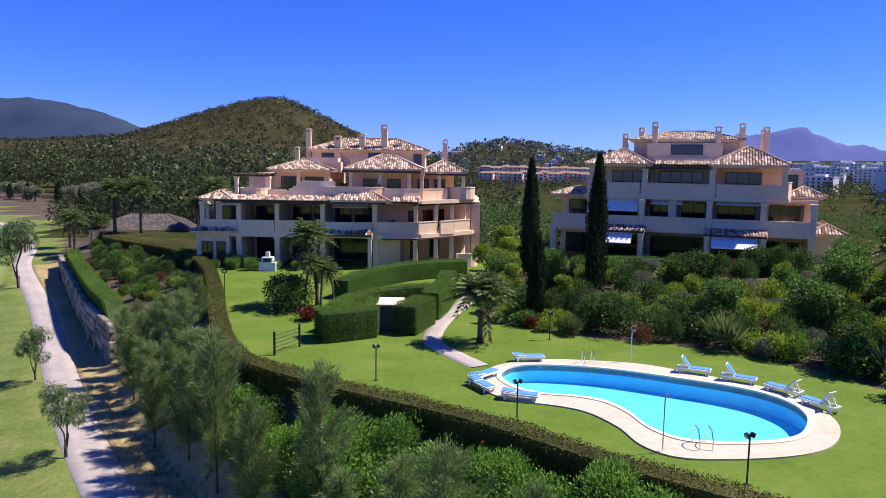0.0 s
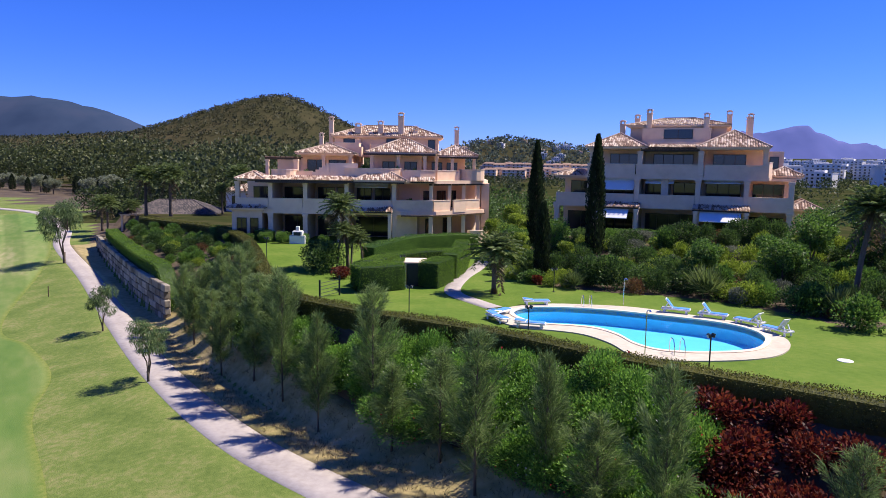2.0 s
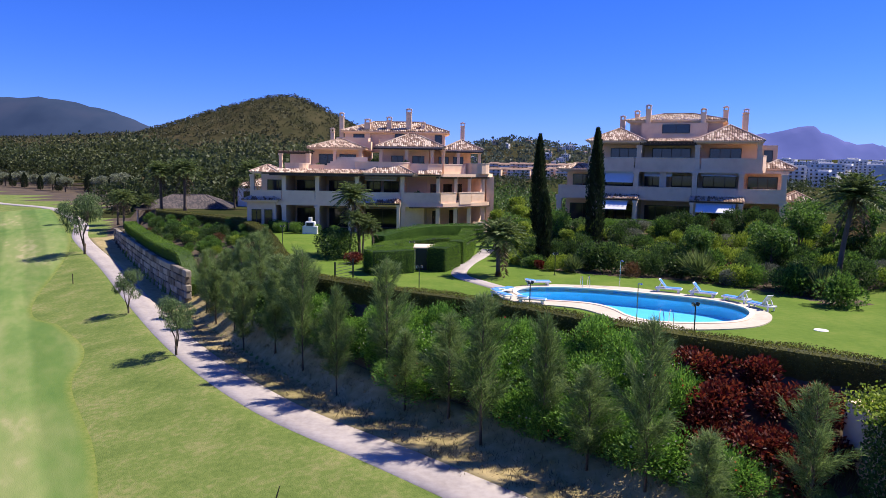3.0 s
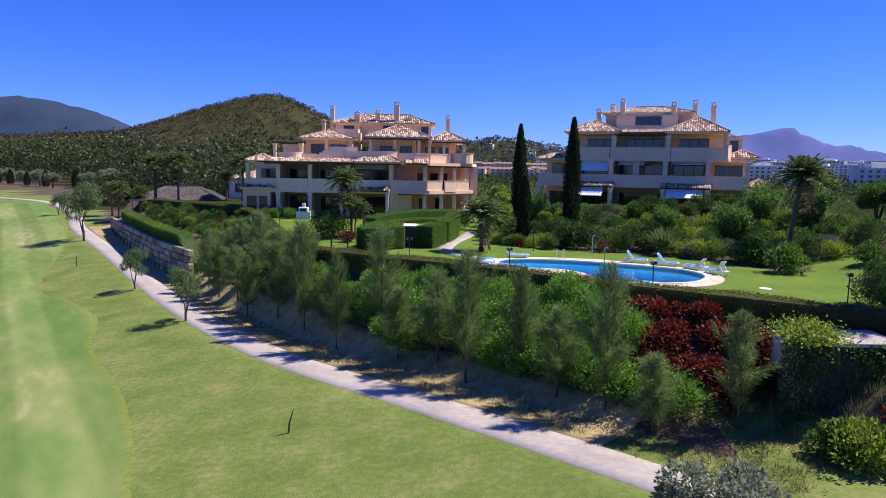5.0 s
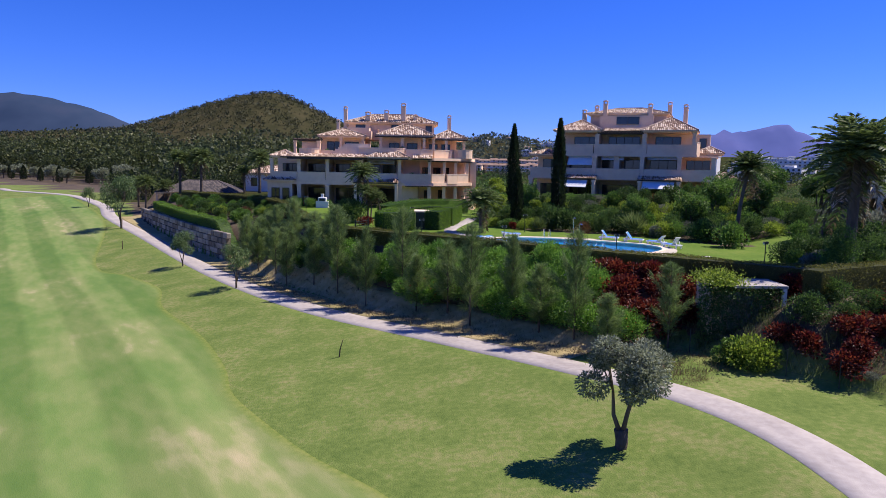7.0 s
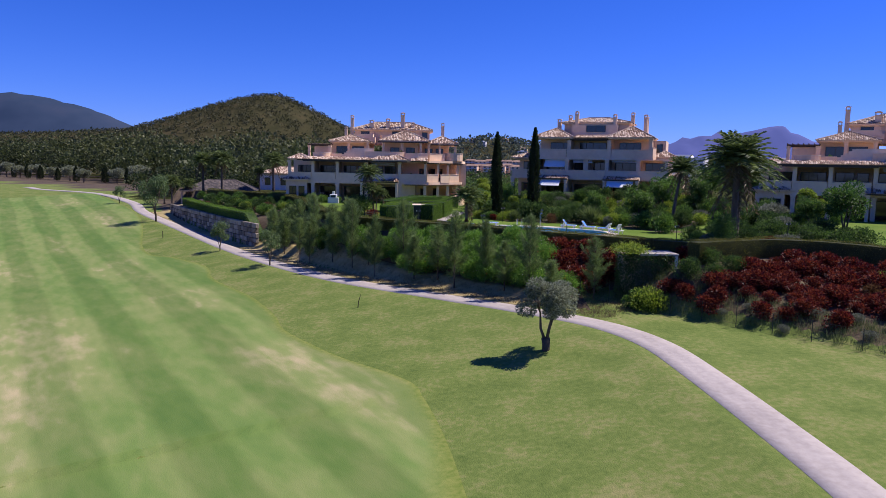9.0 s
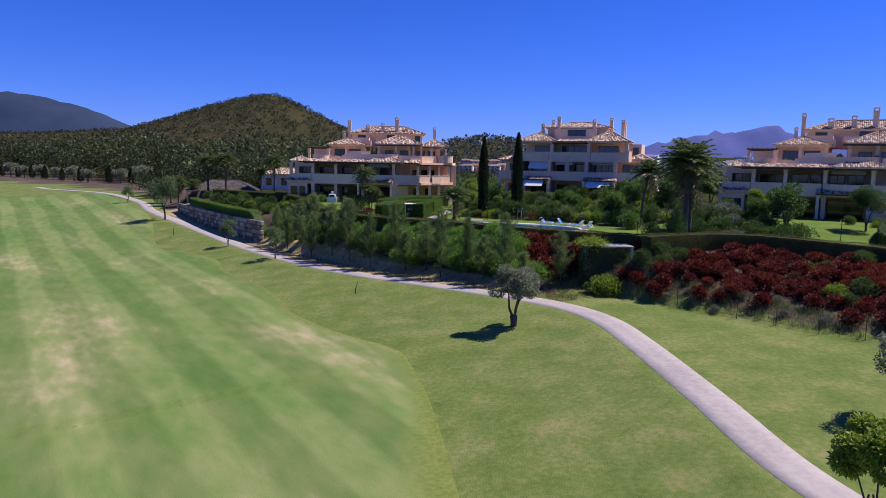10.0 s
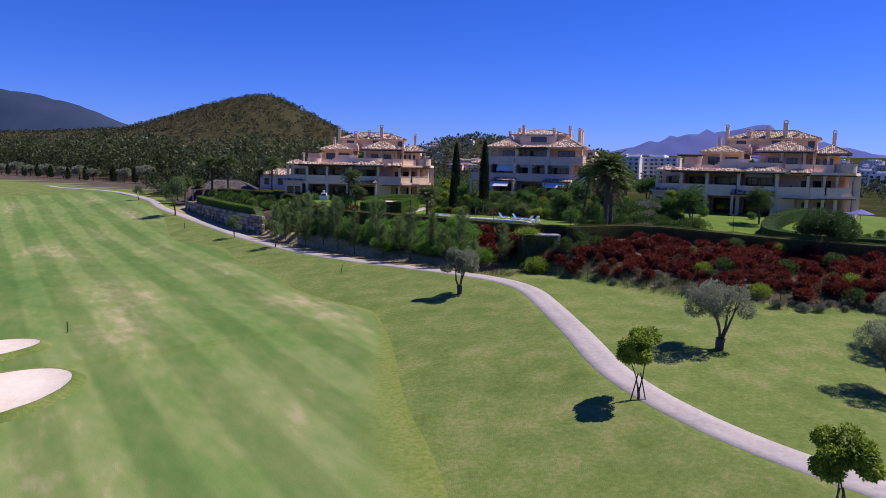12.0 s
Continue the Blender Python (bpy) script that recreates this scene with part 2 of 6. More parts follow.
FOOT_LINE = spline([(9.6, 16.4), (13.2, 12.4), (17, 8.2), (20, 4.4), (23.5, 0.4), (27.5, -4.4), (32.5, -7.6), (38.5, -9.6), (46, -11), (62, -18), (110, -40)], 5)
WALL_LINE = spline([(-55.5, 100), (-48.8, 89), (-41, 76.6), (-34, 65.8), (-27.6, 57)], 6)
POOL_OUTER = spline([(2.0, 37.2), (3.0, 40.5), (5.9, 42.2), (9.0, 42.2), (12.0, 41.6), (14.2, 40.2), (16.4, 38.5), (18.1, 36.9), (18.9, 34.9), (18.9, 32.6), (18.1, 30.6), (16.6, 28.9), (14.6, 28.0),
                     (12.0, 27.6), (9.8, 27.7), (8.6, 28.9), (8.1, 31.0), (7.0, 33.0), (5.4, 33.9), (3.7, 34.4), (2.5, 35.6)], 5, True)
POOL_INNER = spline([(3.3, 38.9), (4.2, 40.5), (6.0, 41.0), (8.8, 40.7), (11.1, 39.9), (13.3, 38.8), (15.7, 37.5), (17.2, 36.2), (17.9, 34.6), (17.8, 33.0), (17.2, 31.7), (16.2, 30.4), (14.9, 29.7),
                     (13.2, 29.4), (11.6, 29.4), (10.3, 29.9), (9.5, 31.2), (9.1, 33.1), (8.3, 34.6), (7.0, 35.3), (5.1, 35.7), (3.8, 36.9)], 5, True)
LAWN_EDGE = np.vstack([np.array([[-75, 150]]), HEDGE_LINE[:-1], EAST_LINE, np.array([[400, -100], [400, 190], [-75, 190]])])


def near_line(x, y, line):
    """The distance to a line, the side (left is positive) and the line's height there."""
    if x.size == 1:
        p = np.array([float(x.flat[0]), float(y.flat[0])])
        u, v = line[:-1, :2], line[1:, :2] - line[:-1, :2]
        t = np.clip(((p - u) * v).sum(1) / (v * v).sum(1), 0, 1)
        q = p - u - t[:, None] * v
        k = int(np.argmin((q * q).sum(1)))
        h = line[k, 2] + t[k] * (line[k + 1, 2] - line[k, 2]) if line.shape[1] > 2 else 0.0
        return np.array([math.hypot(*q[k])]), np.array([v[k, 0] * q[k, 1] - v[k, 1] * q[k, 0]]), np.array([h])
    best, side, high = np.full(x.shape, 1e9), np.zeros(x.shape), np.zeros(x.shape)
    for a, b in zip(line[:-1], line[1:]):
        dx, dy = b[0] - a[0], b[1] - a[1]
        t = np.clip(((x - a[0]) * dx + (y - a[1]) * dy) / (dx * dx + dy * dy), 0, 1)
        px, py = x - a[0] - t * dx, y - a[1] - t * dy
        d = np.hypot(px, py)
        m = d < best
        best = np.where(m, d, best)
        side = np.where(m, dx * py - dy * px, side)
        if len(a) > 2:
            high = np.where(m, a[2] + t * (b[2] - a[2]), high)
    return best, side, high


def inside(x, y, poly):
    if x.size == 1:
        a, b = poly, np.roll(poly, -1, 0)
        rise = np.where(a[:, 1] == b[:, 1], 1.0, b[:, 1] - a[:, 1])
        hit = ((a[:, 1] > y.flat[0]) != (b[:, 1] > y.flat[0])) & (x.flat[0] < (b[:, 0] - a[:, 0]) * (y.flat[0] - a[:, 1]) / rise + a[:, 0])
        return np.array([bool(hit.sum() % 2)])
    odd = np.zeros(x.shape, bool)
    for a, b in zip(poly, np.roll(poly, -1, 0)):
        if a[1] != b[1]:
            odd ^= ((a[1] > y) != (b[1] > y)) & (x < (b[0] - a[0]) * (y - a[1]) / (b[1] - a[1]) + a[0])
    return odd


def smooth(a, b, v):
    t = np.clip((v - a) / (b - a), 0, 1)
    return t * t * (3 - 2 * t)


FRONT = spline([(4.6, 53), (6.6, 50), (9, 48.3), (12, 46.8), (16, 45.6), (19.2, 43.4), (21.6, 40.6), (23.6, 37)], 6)   # edge of the beds below the second house


def lawn_height(x, y):
    z = 0.7 * smooth(52, 72, y) * smooth(8, -6, x)
    w = (x - 27.3) * 0.375 + (y - 72.2) * 0.927  # behind the second house's front
    z = z + 2.3 * smooth(-22, -7, w) * smooth(5, 14, x) * smooth(62, 46, x + 0.4 * (72 - y))
    z = z + (1.3 * smooth(14, 30, y) - 0.5 * smooth(20, 8, y)) * smooth(26, 36, x) * smooth(60, 45, y)
    return z


def land(x, y):
    """Height of the ground, and its zone: 0 golf course, 1 lawns, 2 planted bank, 3 open country."""
    x, y = np.asarray(x, float), np.asarray(y, float)
    dp, side, hp = near_line(x, y, PATH_LINE)
    dh = np.minimum(near_line(x, y, HEDGE_LINE)[0], near_line(x, y, EAST_LINE)[0])
    lawn = inside(x, y, LAWN_EDGE)
    right = side > 0
    drop = 5.0 * (1 - np.exp(-np.maximum(0, dp - 2) / 27)) * smooth(200, 90, y)
    golf = hp - np.where(right, 0, drop)
    w = np.clip((dp - 3.2) / np.maximum(0.5, dp - 3.2 + dh - 0.4), 0, 1)
    bank = hp + (lawn_height(x, y) - hp) * w ** 1.25
    dw, side_w, _ = near_line(x, y, WALL_LINE)
    shelf = smooth(58, 62, y) * smooth(101, 97, y)   # terrace held up by the stone wall
    up = -1.7 + (lawn_height(x, y) + 1.7) * (dw / (dw + dh + 0.01))
    bank = bank * (1 - shelf) + np.where(side_w > 0, up, hp) * shelf
    east = np.where(right, smooth(8.5, 14.5, x) * smooth(19, 14, y), 0.0)   # grass beside the path, flat up to the foot of the red bank
    df, side_f, _ = near_line(x, y, FOOT_LINE)
    w2 = np.where(side_f > 0, df / (df + dh + 0.01), 0.0) ** 0.9
    flat = hp + 0.03 * np.minimum(dp, 16)
    bank = bank + (flat + (lawn_height(x, y) - flat) * w2 - bank) * east
    z = np.where(lawn, lawn_height(x, y), np.where(right, bank, golf))
    zone = np.where(lawn, 1, np.where(right & (w > 0.02), 2, 0))
    zone = np.where((east > 0.3) & ~lawn, np.where((side_f > 0) & (df > 0.8), 2, 0), zone)
    far = smooth(120, 260, np.hypot(x, y - 40))
    z = z * (1 - far) + (-2.5) * far
    z = z + 0.022 * np.maximum(0, np.hypot(x, y) - 480) * smooth(150, 500, x)   # the slope of the far town
    zone = np.where(lawn & ((y > 88) | (x > 78) | ((x > 40) & (y > 60))) | (y > 125) & (right | lawn) & ~((x < -85) & (y < 224 - 0.87 * (x + 104))) | (y > 424) | (x > 130), 3, zone)
    df2, side2, _ = near_line(x, y, FRONT)
    bed = (side2 > 0) & (df2 > 0.5) & (x > 4.2) & (x < 42) & (y > 36) & ((x - 27.3) * 0.375 + (y - 72.2) * 0.927 < -6.2) & ~((x > 27) & (y < 40))
    bed = bed | ((x > 27) & (x < 39) & (y > 18.5) & (y < 30))
    zone = np.where(lawn & bed, 2, zone)
    basin = inside(x, y, POOL_INNER) | (near_line(x, y, np.vstack([POOL_INNER, POOL_INNER[:1]]))[0] < 0.43)
    z = np.where(basin, -2.6, z)
    return z, zone


def ground_z(x, y):
    return float(land(np.array([x]), np.array([y]))[0][0])


def axis(lo, hi, step, far_lo, far_hi):
    mid = list(np.arange(lo, hi + 0.01, step))
    s, v = step, hi
    while v < far_hi:
        s *= 1.22
        v += s
        mid.append(v)
    s, v = step, lo
    while v > far_lo:
        s *= 1.22
        v -= s
        mid.insert(0, v)
    return np.array(mid)


def sheet(name, gx, gy, gz, mats, zone=None, parent=None):
    nx, ny = gx.shape[1], gx.shape[0]
    me = bpy.data.meshes.new(name)
    verts = np.stack([gx, gy, gz], -1).reshape(-1, 3)
    idx = np.arange(nx * ny).reshape(ny, nx)
    quads = np.stack([idx[:-1, :-1], idx[:-1, 1:], idx[1:, 1:], idx[1:, :-1]], -1).reshape(-1, 4)
    me.from_pydata(verts.tolist(), [], quads.tolist())
    for m in mats:
        me.materials.append(m)
    if zone is not None:
        me.polygons.foreach_set("material_index", zone[:-1, :-1].reshape(-1).astype(np.int32))
    me.polygons.foreach_set("use_smooth", [True] * len(me.polygons))
    ob = new(name, me)
    ob.parent = parent
    return ob


ax = axis(-72, 62, 0.6, -4600, 4600)
ay = axis(-60, 104, 0.6, -700, 4800)
ax = np.unique(np.concatenate([ax, np.arange(0.3, 21, 0.6)]))   # a finer net round the pool
ay = np.unique(np.concatenate([ay, np.arange(25.5, 44, 0.6)]))
ax, ay = ax[np.concatenate([[True], np.diff(ax) > 0.05])], ay[np.concatenate([[True], np.diff(ay) > 0.05])]
GX, GY = np.meshgrid(ax, ay)
GZ, ZONE = land(GX, GY)
tagged(sheet("ground", GX, GY, GZ, [GRASS_ROUGH, GRASS_LAWN, SOIL, FIELD], ZONE), "mown green grass, lawns and planted banks of the golf course", "ground", kind="structure")


def draped(name, line, half_left, half_right, lift, mat, cols=4, skirt=0.0):
    """A strip that follows the ground along a plan line."""
    n = len(line)
    rows = []
    for k in range(n):
        a, b = line[max(0, k - 1)], line[min(n - 1, k + 1)]
        d = np.array([b[0] - a[0], b[1] - a[1]])
        d /= np.linalg.norm(d)
        nl = np.array([-d[1], d[0]])
        left = half_left[k] if hasattr(half_left, "__len__") else half_left
        rows.append([line[k][:2] + nl * s for s in (left + 0.08, *np.linspace(left, -half_right, cols), -half_right - 0.08)])
    g = np.array(rows)
    z = land(g[..., 0], g[..., 1])[0] + lift
    z[:, 0] -= lift + 0.12
    z[:, -1] -= lift + 0.12
    return sheet(name, g[..., 0], g[..., 1], z, [mat])


fine_path = spline(PATH_LINE[8:].tolist(), 4)
tagged(draped("path", fine_path, 1.2, 1.2, 0.05, PATH_MAT), "pale concrete buggy path with dappled shade", "path", kind="structure")
strip = spline(PATH_LINE[30:66].tolist(), 4)
tagged(draped("verge", strip, 5.4, -1.25, 0.05, DRY, 9), "strip of dry yellow grass beside the path", "verge", kind="structure")


# ---- houses ----
def roof_plane(verts, faces, a, b, r0, r1, rise, run, up):
    """Barrel-tiled slope over the eave from a to b; the ridge spans r0..r1 of the eave's length; run is level depth, rise its height."""
    a, b = Vector(a), Vector(b)
    length = (b - a).length
    e = (b - a) / length
    inward = Vector((-e.y, e.x, 0))
    slope = (inward * run + Vector((0, 0, rise)))
    nrm = e.cross(slope).normalized()
    n = max(2, int(length / 0.27))
    courses = max(2, int(slope.length / 0.45))

    def reach(u):
        if u < r0:
            return u / max(r0, 1e-6)
        return (length - u) / max(length - r1, 1e-6) if u > r1 else 1.0

    for k in range(n):
        u0, du = k * length / n, length / n
        prof = [(u0 + du * q, hh, max(0.0, reach(u0 + du * q))) for q, hh in ((0, 0.0), (0.25, 0.085), (0.55, 0.085), (0.8, 0.0), (1.0, 0.0))]
        for j in range(courses):
            s0, s1 = j / courses, (j + 1.12) / courses
            if s0 >= max(t for _, _, t in prof):
                break
            base = len(verts)
            for u, hh, t in prof:
                foot = a + e * u + nrm * hh
                verts.append(foot + slope * min(s0, t) + nrm * 0.035)
                verts.append(foot + slope * min(s1, t))
            for i in range(4):
                faces.append((base + 2 * i, base + 2 * i + 2, base + 2 * i + 3, base + 2 * i + 1))


def hip_roof(parent, x0, x1, y0, y1, z0, z1, mat=None, thick=0.14, label=""):
    mat = mat or TILE
    verts, faces = [], []
    w, d = x1 - x0, y1 - y0
    k = min(w, d) / 2
    roof_plane(verts, faces, (x0, y0, z0), (x1, y0, z0), k, w - k, z1 - z0, k, 1)
    roof_plane(verts, faces, (x1, y1, z0), (x0, y1, z0), k, w - k, z1 - z0, k, 1)
    roof_plane(verts, faces, (x1, y0, z0), (x1, y1, z0), k, d - k, z1 - z0, k, 1)
    roof_plane(verts, faces, (x0, y1, z0), (x0, y0, z0), k, d - k, z1 - z0, k, 1)
    ob = tagged(link_mesh("roof", verts, faces, mat, parent), kind="stuff")
    if label:
        ob["label"] = label
    bm = bmesh.new()
    pts = [(x0 + k, y0 + d / 2 if w >= d else y0 + k, z1 + 0.05), (x1 - k if w >= d else x0 + k, y0 + d / 2 if w >= d else y1 - k, z1 + 0.05)]
    if (Vector(pts[0]) - Vector(pts[1])).length > 0.1:
        tube(bm, pts, 0.13, 6)
    for cx, cy in ((x0, y0), (x1, y0), (x0, y1), (x1, y1)):
        end = min(pts, key=lambda p: abs(p[0] - cx) + abs(p[1] - cy))
        tube(bm, [(cx, cy, z0 + 0.07), end], 0.12, 6)
    part("ridge_tile", bm, mat, parent)
    part("eave", boxes((x0 + 0.08, x1 - 0.08, y0 + 0.08, y1 - 0.08, z0 - thick, z0 + 0.02), (x0 + 0.3, x1 - 0.3, y0 + 0.3, y1 - 0.3, z0 - thick - 0.12, z0 - thick)), RENDER, parent)


def lean_roof(parent, x0, x1, y0, y1, z0, z1, mat=None):
    """A tiled slope that rises from the front y0 to the back y1."""
    verts, faces = [], []
    roof_plane(verts, faces, (x0, y0, z0), (x1, y0, z0), 0, x1 - x0, z1 - z0, y1 - y0, 1)
    tagged(link_mesh("roof", verts, faces, mat or TILE, parent), kind="stuff")
    part("eave", boxes((x0, x1, y0 + 0.06, y0 + 0.4, z0 - 0.16, z0 - 0.01)), WOOD, parent)
    for x in (x0, x1 - 0.1):
        bm = bmesh.new()
        v = [bm.verts.new(p) for xx in (x, x + 0.1) for p in ((xx, y0, z0 - 0.1), (xx, y1, z0 - 0.1), (xx, y1, z1 + 0.02))]
        bm.faces.new(v[:3])
        bm.faces.new(v[3:])
        for i in range(3):
            bm.faces.new((v[i], v[(i + 1) % 3], v[3 + (i + 1) % 3], v[3 + i]))
        part("gable", bm, RENDER, parent)


def parapet(parent, line, z0, z1, thick=0.22):
    ob = part("parapet", ribbon(bmesh.new(), line, thick, z0, z1 - 0.08), RENDER, parent)
    part("coping", ribbon(bmesh.new(), line, thick + 0.1, z1 - 0.08, z1), COPING, ob)
    return ob


def arc(cx, cy, r, a0, a1, n=10, ry=None):
    return [(cx + r * math.cos(radians(a0 + (a1 - a0) * k / n)), cy + (ry or r) * math.sin(radians(a0 + (a1 - a0) * k / n))) for k in range(n + 1)]


def column(parent, x, y, z0, z1, w=0.5):
    h = w / 2
    part("column", boxes((x - h, x + h, y - h, y + h, z0, z1 - 0.3), (x - h - 0.07, x + h + 0.07, y - h - 0.07, y + h + 0.07, z1 - 0.3, z1),
                         (x - h - 0.05, x + h + 0.05, y - h - 0.05, y + h + 0.05, z0, z0 + 0.25), bevel=0.02), RENDER, parent)


def window(parent, x0, x1, y, z0, z1, leaves=2, yaw=0.0):
    """A glazed opening in a wall whose outer face lies at y and faces -y; yaw turns it round its left end."""
    m = pose(x0, y, z0, 0, 0, yaw)
    w, h = x1 - x0, z1 - z0
    f = 0.07
    cuts = [0.0, f]
    for k in range(1, leaves):
        cuts += [w * k / leaves - f / 2, w * k / leaves + f / 2]
    cuts += [w - f, w]
    bm = bmesh.new()
    for k in range(len(cuts) - 1):
        for z0_, z1_ in ((0, f), (h - f, h)) + (((f, h - f),) if k % 2 == 0 else ()):
            box(bm, cuts[k], cuts[k + 1], -0.05, 0.05, z0_, z1_)
    bmesh.ops.remove_doubles(bm, verts=bm.verts, dist=0.001)
    ob = part("window", bm, FRAME, parent)
    ob.matrix_basis = m
    for k in range(leaves):
        part("pane", boxes((w * k / leaves + f * 0.5, w * (k + 1) / leaves - f * 0.5, -0.012, 0.012, f, h - f)), GLASS, ob)
    return ob


def chimney(parent, x, y, z0, z1, w=0.55, d=0.55):
    h, g = w / 2, d / 2
    ob = part("chimney", boxes((x - h, x + h, y - g, y + g, z0, z1 - 0.62), (x - h - 0.06, x + h + 0.06, y - g - 0.06, y + g + 0.06, z1 - 0.62, z1 - 0.52), bevel=0.015), RENDER, parent)
    bars = [(x + sx * (h - 0.07) - 0.06, x + sx * (h - 0.07) + 0.06, y + sy * (g - 0.07) - 0.06, y + sy * (g - 0.07) + 0.06, z1 - 0.52, z1 - 0.2) for sx in (-1, 1) for sy in (-1, 1)]
    bars.append((x - h - 0.08, x + h + 0.08, y - g - 0.08, y + g + 0.08, z1 - 0.2, z1 - 0.12))
    bars.append((x - h * 0.7, x + h * 0.7, y - g * 0.7, y + g * 0.7, z1 - 0.12, z1))
    part("chimney_cap", boxes(*bars), COPING, ob)


def awning(parent, x0, x1, y, z_top, out, drop):
    bm = bmesh.new()
    pr = [(0, 0), (-out, -drop), (-out, -drop - 0.07), (-out + 0.02, -drop - 0.07), (-out + 0.02, -drop - 0.02), (0, -0.03)]
    v = [[bm.verts.new((x, y + a, z_top + b)) for a, b in pr] for x in (x0, x1)]
    for k in range(6):
        bm.faces.new((v[0][k], v[0][(k + 1) % 6], v[1][(k + 1) % 6], v[1][k]))
    bm.faces.new(v[0])
    bm.faces.new(v[1][::-1])
    ob = part("awning", bm, WHITE, parent, "white canvas awning")
    part("awning_box", boxes((x0 - 0.05, x1 + 0.05, y - 0.02, y + 0.16, z_top - 0.02, z_top + 0.16)), WHITE_PAINT, ob)


def pergola(parent, x0, x1, y0, y1, z, step=0.6):
    part("pergola_beam", boxes((x0, x1, y0, y0 + 0.16, z - 0.22, z)), WOOD, parent)
    part("pergola_beam", boxes((x0, x1, y1 - 0.16, y1, z - 0.22, z)), WOOD, parent)
    n = int((x1 - x0) / step)
    for k in range(n + 1):
        x = x0 + (x1 - x0 - 0.1) * k / n
        part("rafter", boxes((x, x + 0.1, y0 - 0.25, y1, z, z + 0.14)), WOOD, parent)


def house_a(m, label):
    """Stepped apartment house with a straight front and a splayed wing; origin before its front corner."""
    h = tagged(empty("apartment_house", m), label, "apartment house", "apartment houses")
    wing = [(0.6, 3.9), (3.2, 4.0), (8.2, 9.0), (10.6, 11.4), (11.2, 17), (-19, 17), (-19, 3.9)]
    for z0, z1, poly in ((-0.6, 3.3, wing), (3.6, 7.0, wing)):
        part("wall", prism(bmesh.new(), poly, z0, z1), RENDER, h)
    slab = [(-19.2, -2.0), (1.2, -2.0), (5.4, -0.9), (11.4, 5.1), (12.2, 9.0), (12.2, 17), (-19, 17)]
    part("floor_slab", prism(bmesh.new(), slab, 3.15, 3.6), RENDER, h)
    part("floor_slab", prism(bmesh.new(), [(-16, -2.0)] + slab[1:-1] + [(-16, 17)], 6.95, 7.35), RENDER, h)
    # ground floor: annexe, columns, garden canopy
    part("wall", boxes((-19.2, -15.6, -2.2, 3.8, -0.6, 3.5)), RENDER, h)
    for x in (-14.6, -10.4, -5.4, 0.4):   # walls between the deep loggias
        part("partition", boxes((x - 0.14, x + 0.14, -1.5, 3.89, 3.6, 6.94)), RENDER, h)
        part("partition", boxes((x - 0.14, x + 0.14, -1.4, 3.89, -0.6, 3.14)), RENDER, h)
    hip_roof(h, -19.7, -15.0, -2.9, 1.2, 3.75, 4.6)
    window(h, -18.6, -17.4, -2.26, 0.3, 2.6)
    window(h, -17.0, -16.0, -2.26, 0.3, 2.6, 1)
    for x in (-14.6, -10.4, -5.4, 0.4):
        column(h, x, -1.75, -0.6, 3.15, 0.55)
    lean_roof(h, -6.4, 0.2, -3.4, -1.4, 3.6, 4.5)
    column(h, -6.1, -3.0, -0.6, 3.5, 0.4)
    column(h, -0.1, -3.0, -0.6, 3.5, 0.4)
    for x0, x1 in ((-14.2, -11.0), (-9.9, -6.0), (-5.0, -0.4)):
        window(h, x0, x1, 3.83, 0.0, 2.5)
    # first floor
    for x0, x1 in ((-18.6, -14.9), (-14.4, -10.7), (-10.2, -5.8)):
        parapet(h, [(x0, -1.9), (x1, -1.9)], 3.3, 5.0)
    parapet(h, [(-5.4, -1.9), (-4.6, -2.3), (-2.8, -2.5), (-1.0, -2.3), (0.0, -1.9)], 3.35, 4.95)
    for x in (-18.6, -14.6, -10.4, -5.4, 0.3):
        column(h, x, -1.7, 3.6, 6.95, 0.5)
    for x0, x1, n in ((-18.2, -15.2, 2), (-14.2, -11.0, 3), (-9.9, -7.7, 2), (-7.4, -6.0, 1), (-4.9, -3.0, 2), (-2.6, -0.6, 2)):
        window(h, x0, x1, 3.83, 3.65, 6.2, n)
    awning(h, -4.6, -0.6, 0.3, 6.7, 0.9, 0.25)
    # splayed wing
    d = Vector((6.1, 6.1)).normalized()
    for t0, t1, out in ((0.2, 3.0, 0.0), (3.4, 5.6, 0.25), (5.9, 8.4, 0.0)):
        p = [(4.9 + d.x * t + d.y * out, -1.0 + d.y * t - d.x * out) for t in (t0, t1)]
        parapet(h, p, 3.4, 4.95)
    parapet(h, [(0.5, -1.8), (2.4, -1.5), (5.0, -0.9)], 3.35, 4.95)
    part("wall", prism(bmesh.new(), [(0.7, -1.6), (3.0, 0.6), (2.7, 0.9), (0.4, -1.3)], -0.6, 3.14), RENDER, h)
    for t in (0.0, 3.2, 5.75, 8.5):
        x, y = 4.9 + d.x * t - 0.15, -1.0 + d.y * t + 0.2
        column(h, x, y, 3.6, 6.95, 0.42)
        column(h, x, y, -0.6, 3.15, 0.5)
    for t0, w, z in ((0.6, 1.4, 3.65), (3.0, 1.6, 3.65), (5.4, 1.2, 3.65), (1.0, 1.3, 0.05), (4.2, 1.6, 0.05)):
        window(h, 3.235 + d.x * t0, 3.235 + d.x * t0 + w, 3.965 + d.y * t0, z, z + 2.25, 2, 45)
    part("pergola_beam", prism(bmesh.new(), [(4.7, -1.3), (11.6, 5.5), (11.4, 5.7), (4.5, -1.1)], 6.75, 6.95), WOOD, h)
    part("pergola_beam", prism(bmesh.new(), [(1.2, -2.4), (5.0, -1.6), (11.7, 5.1), (11.5, 5.3), (4.9, -1.3), (1.2, -2.1)], 3.02, 3.15), WOOD, h)
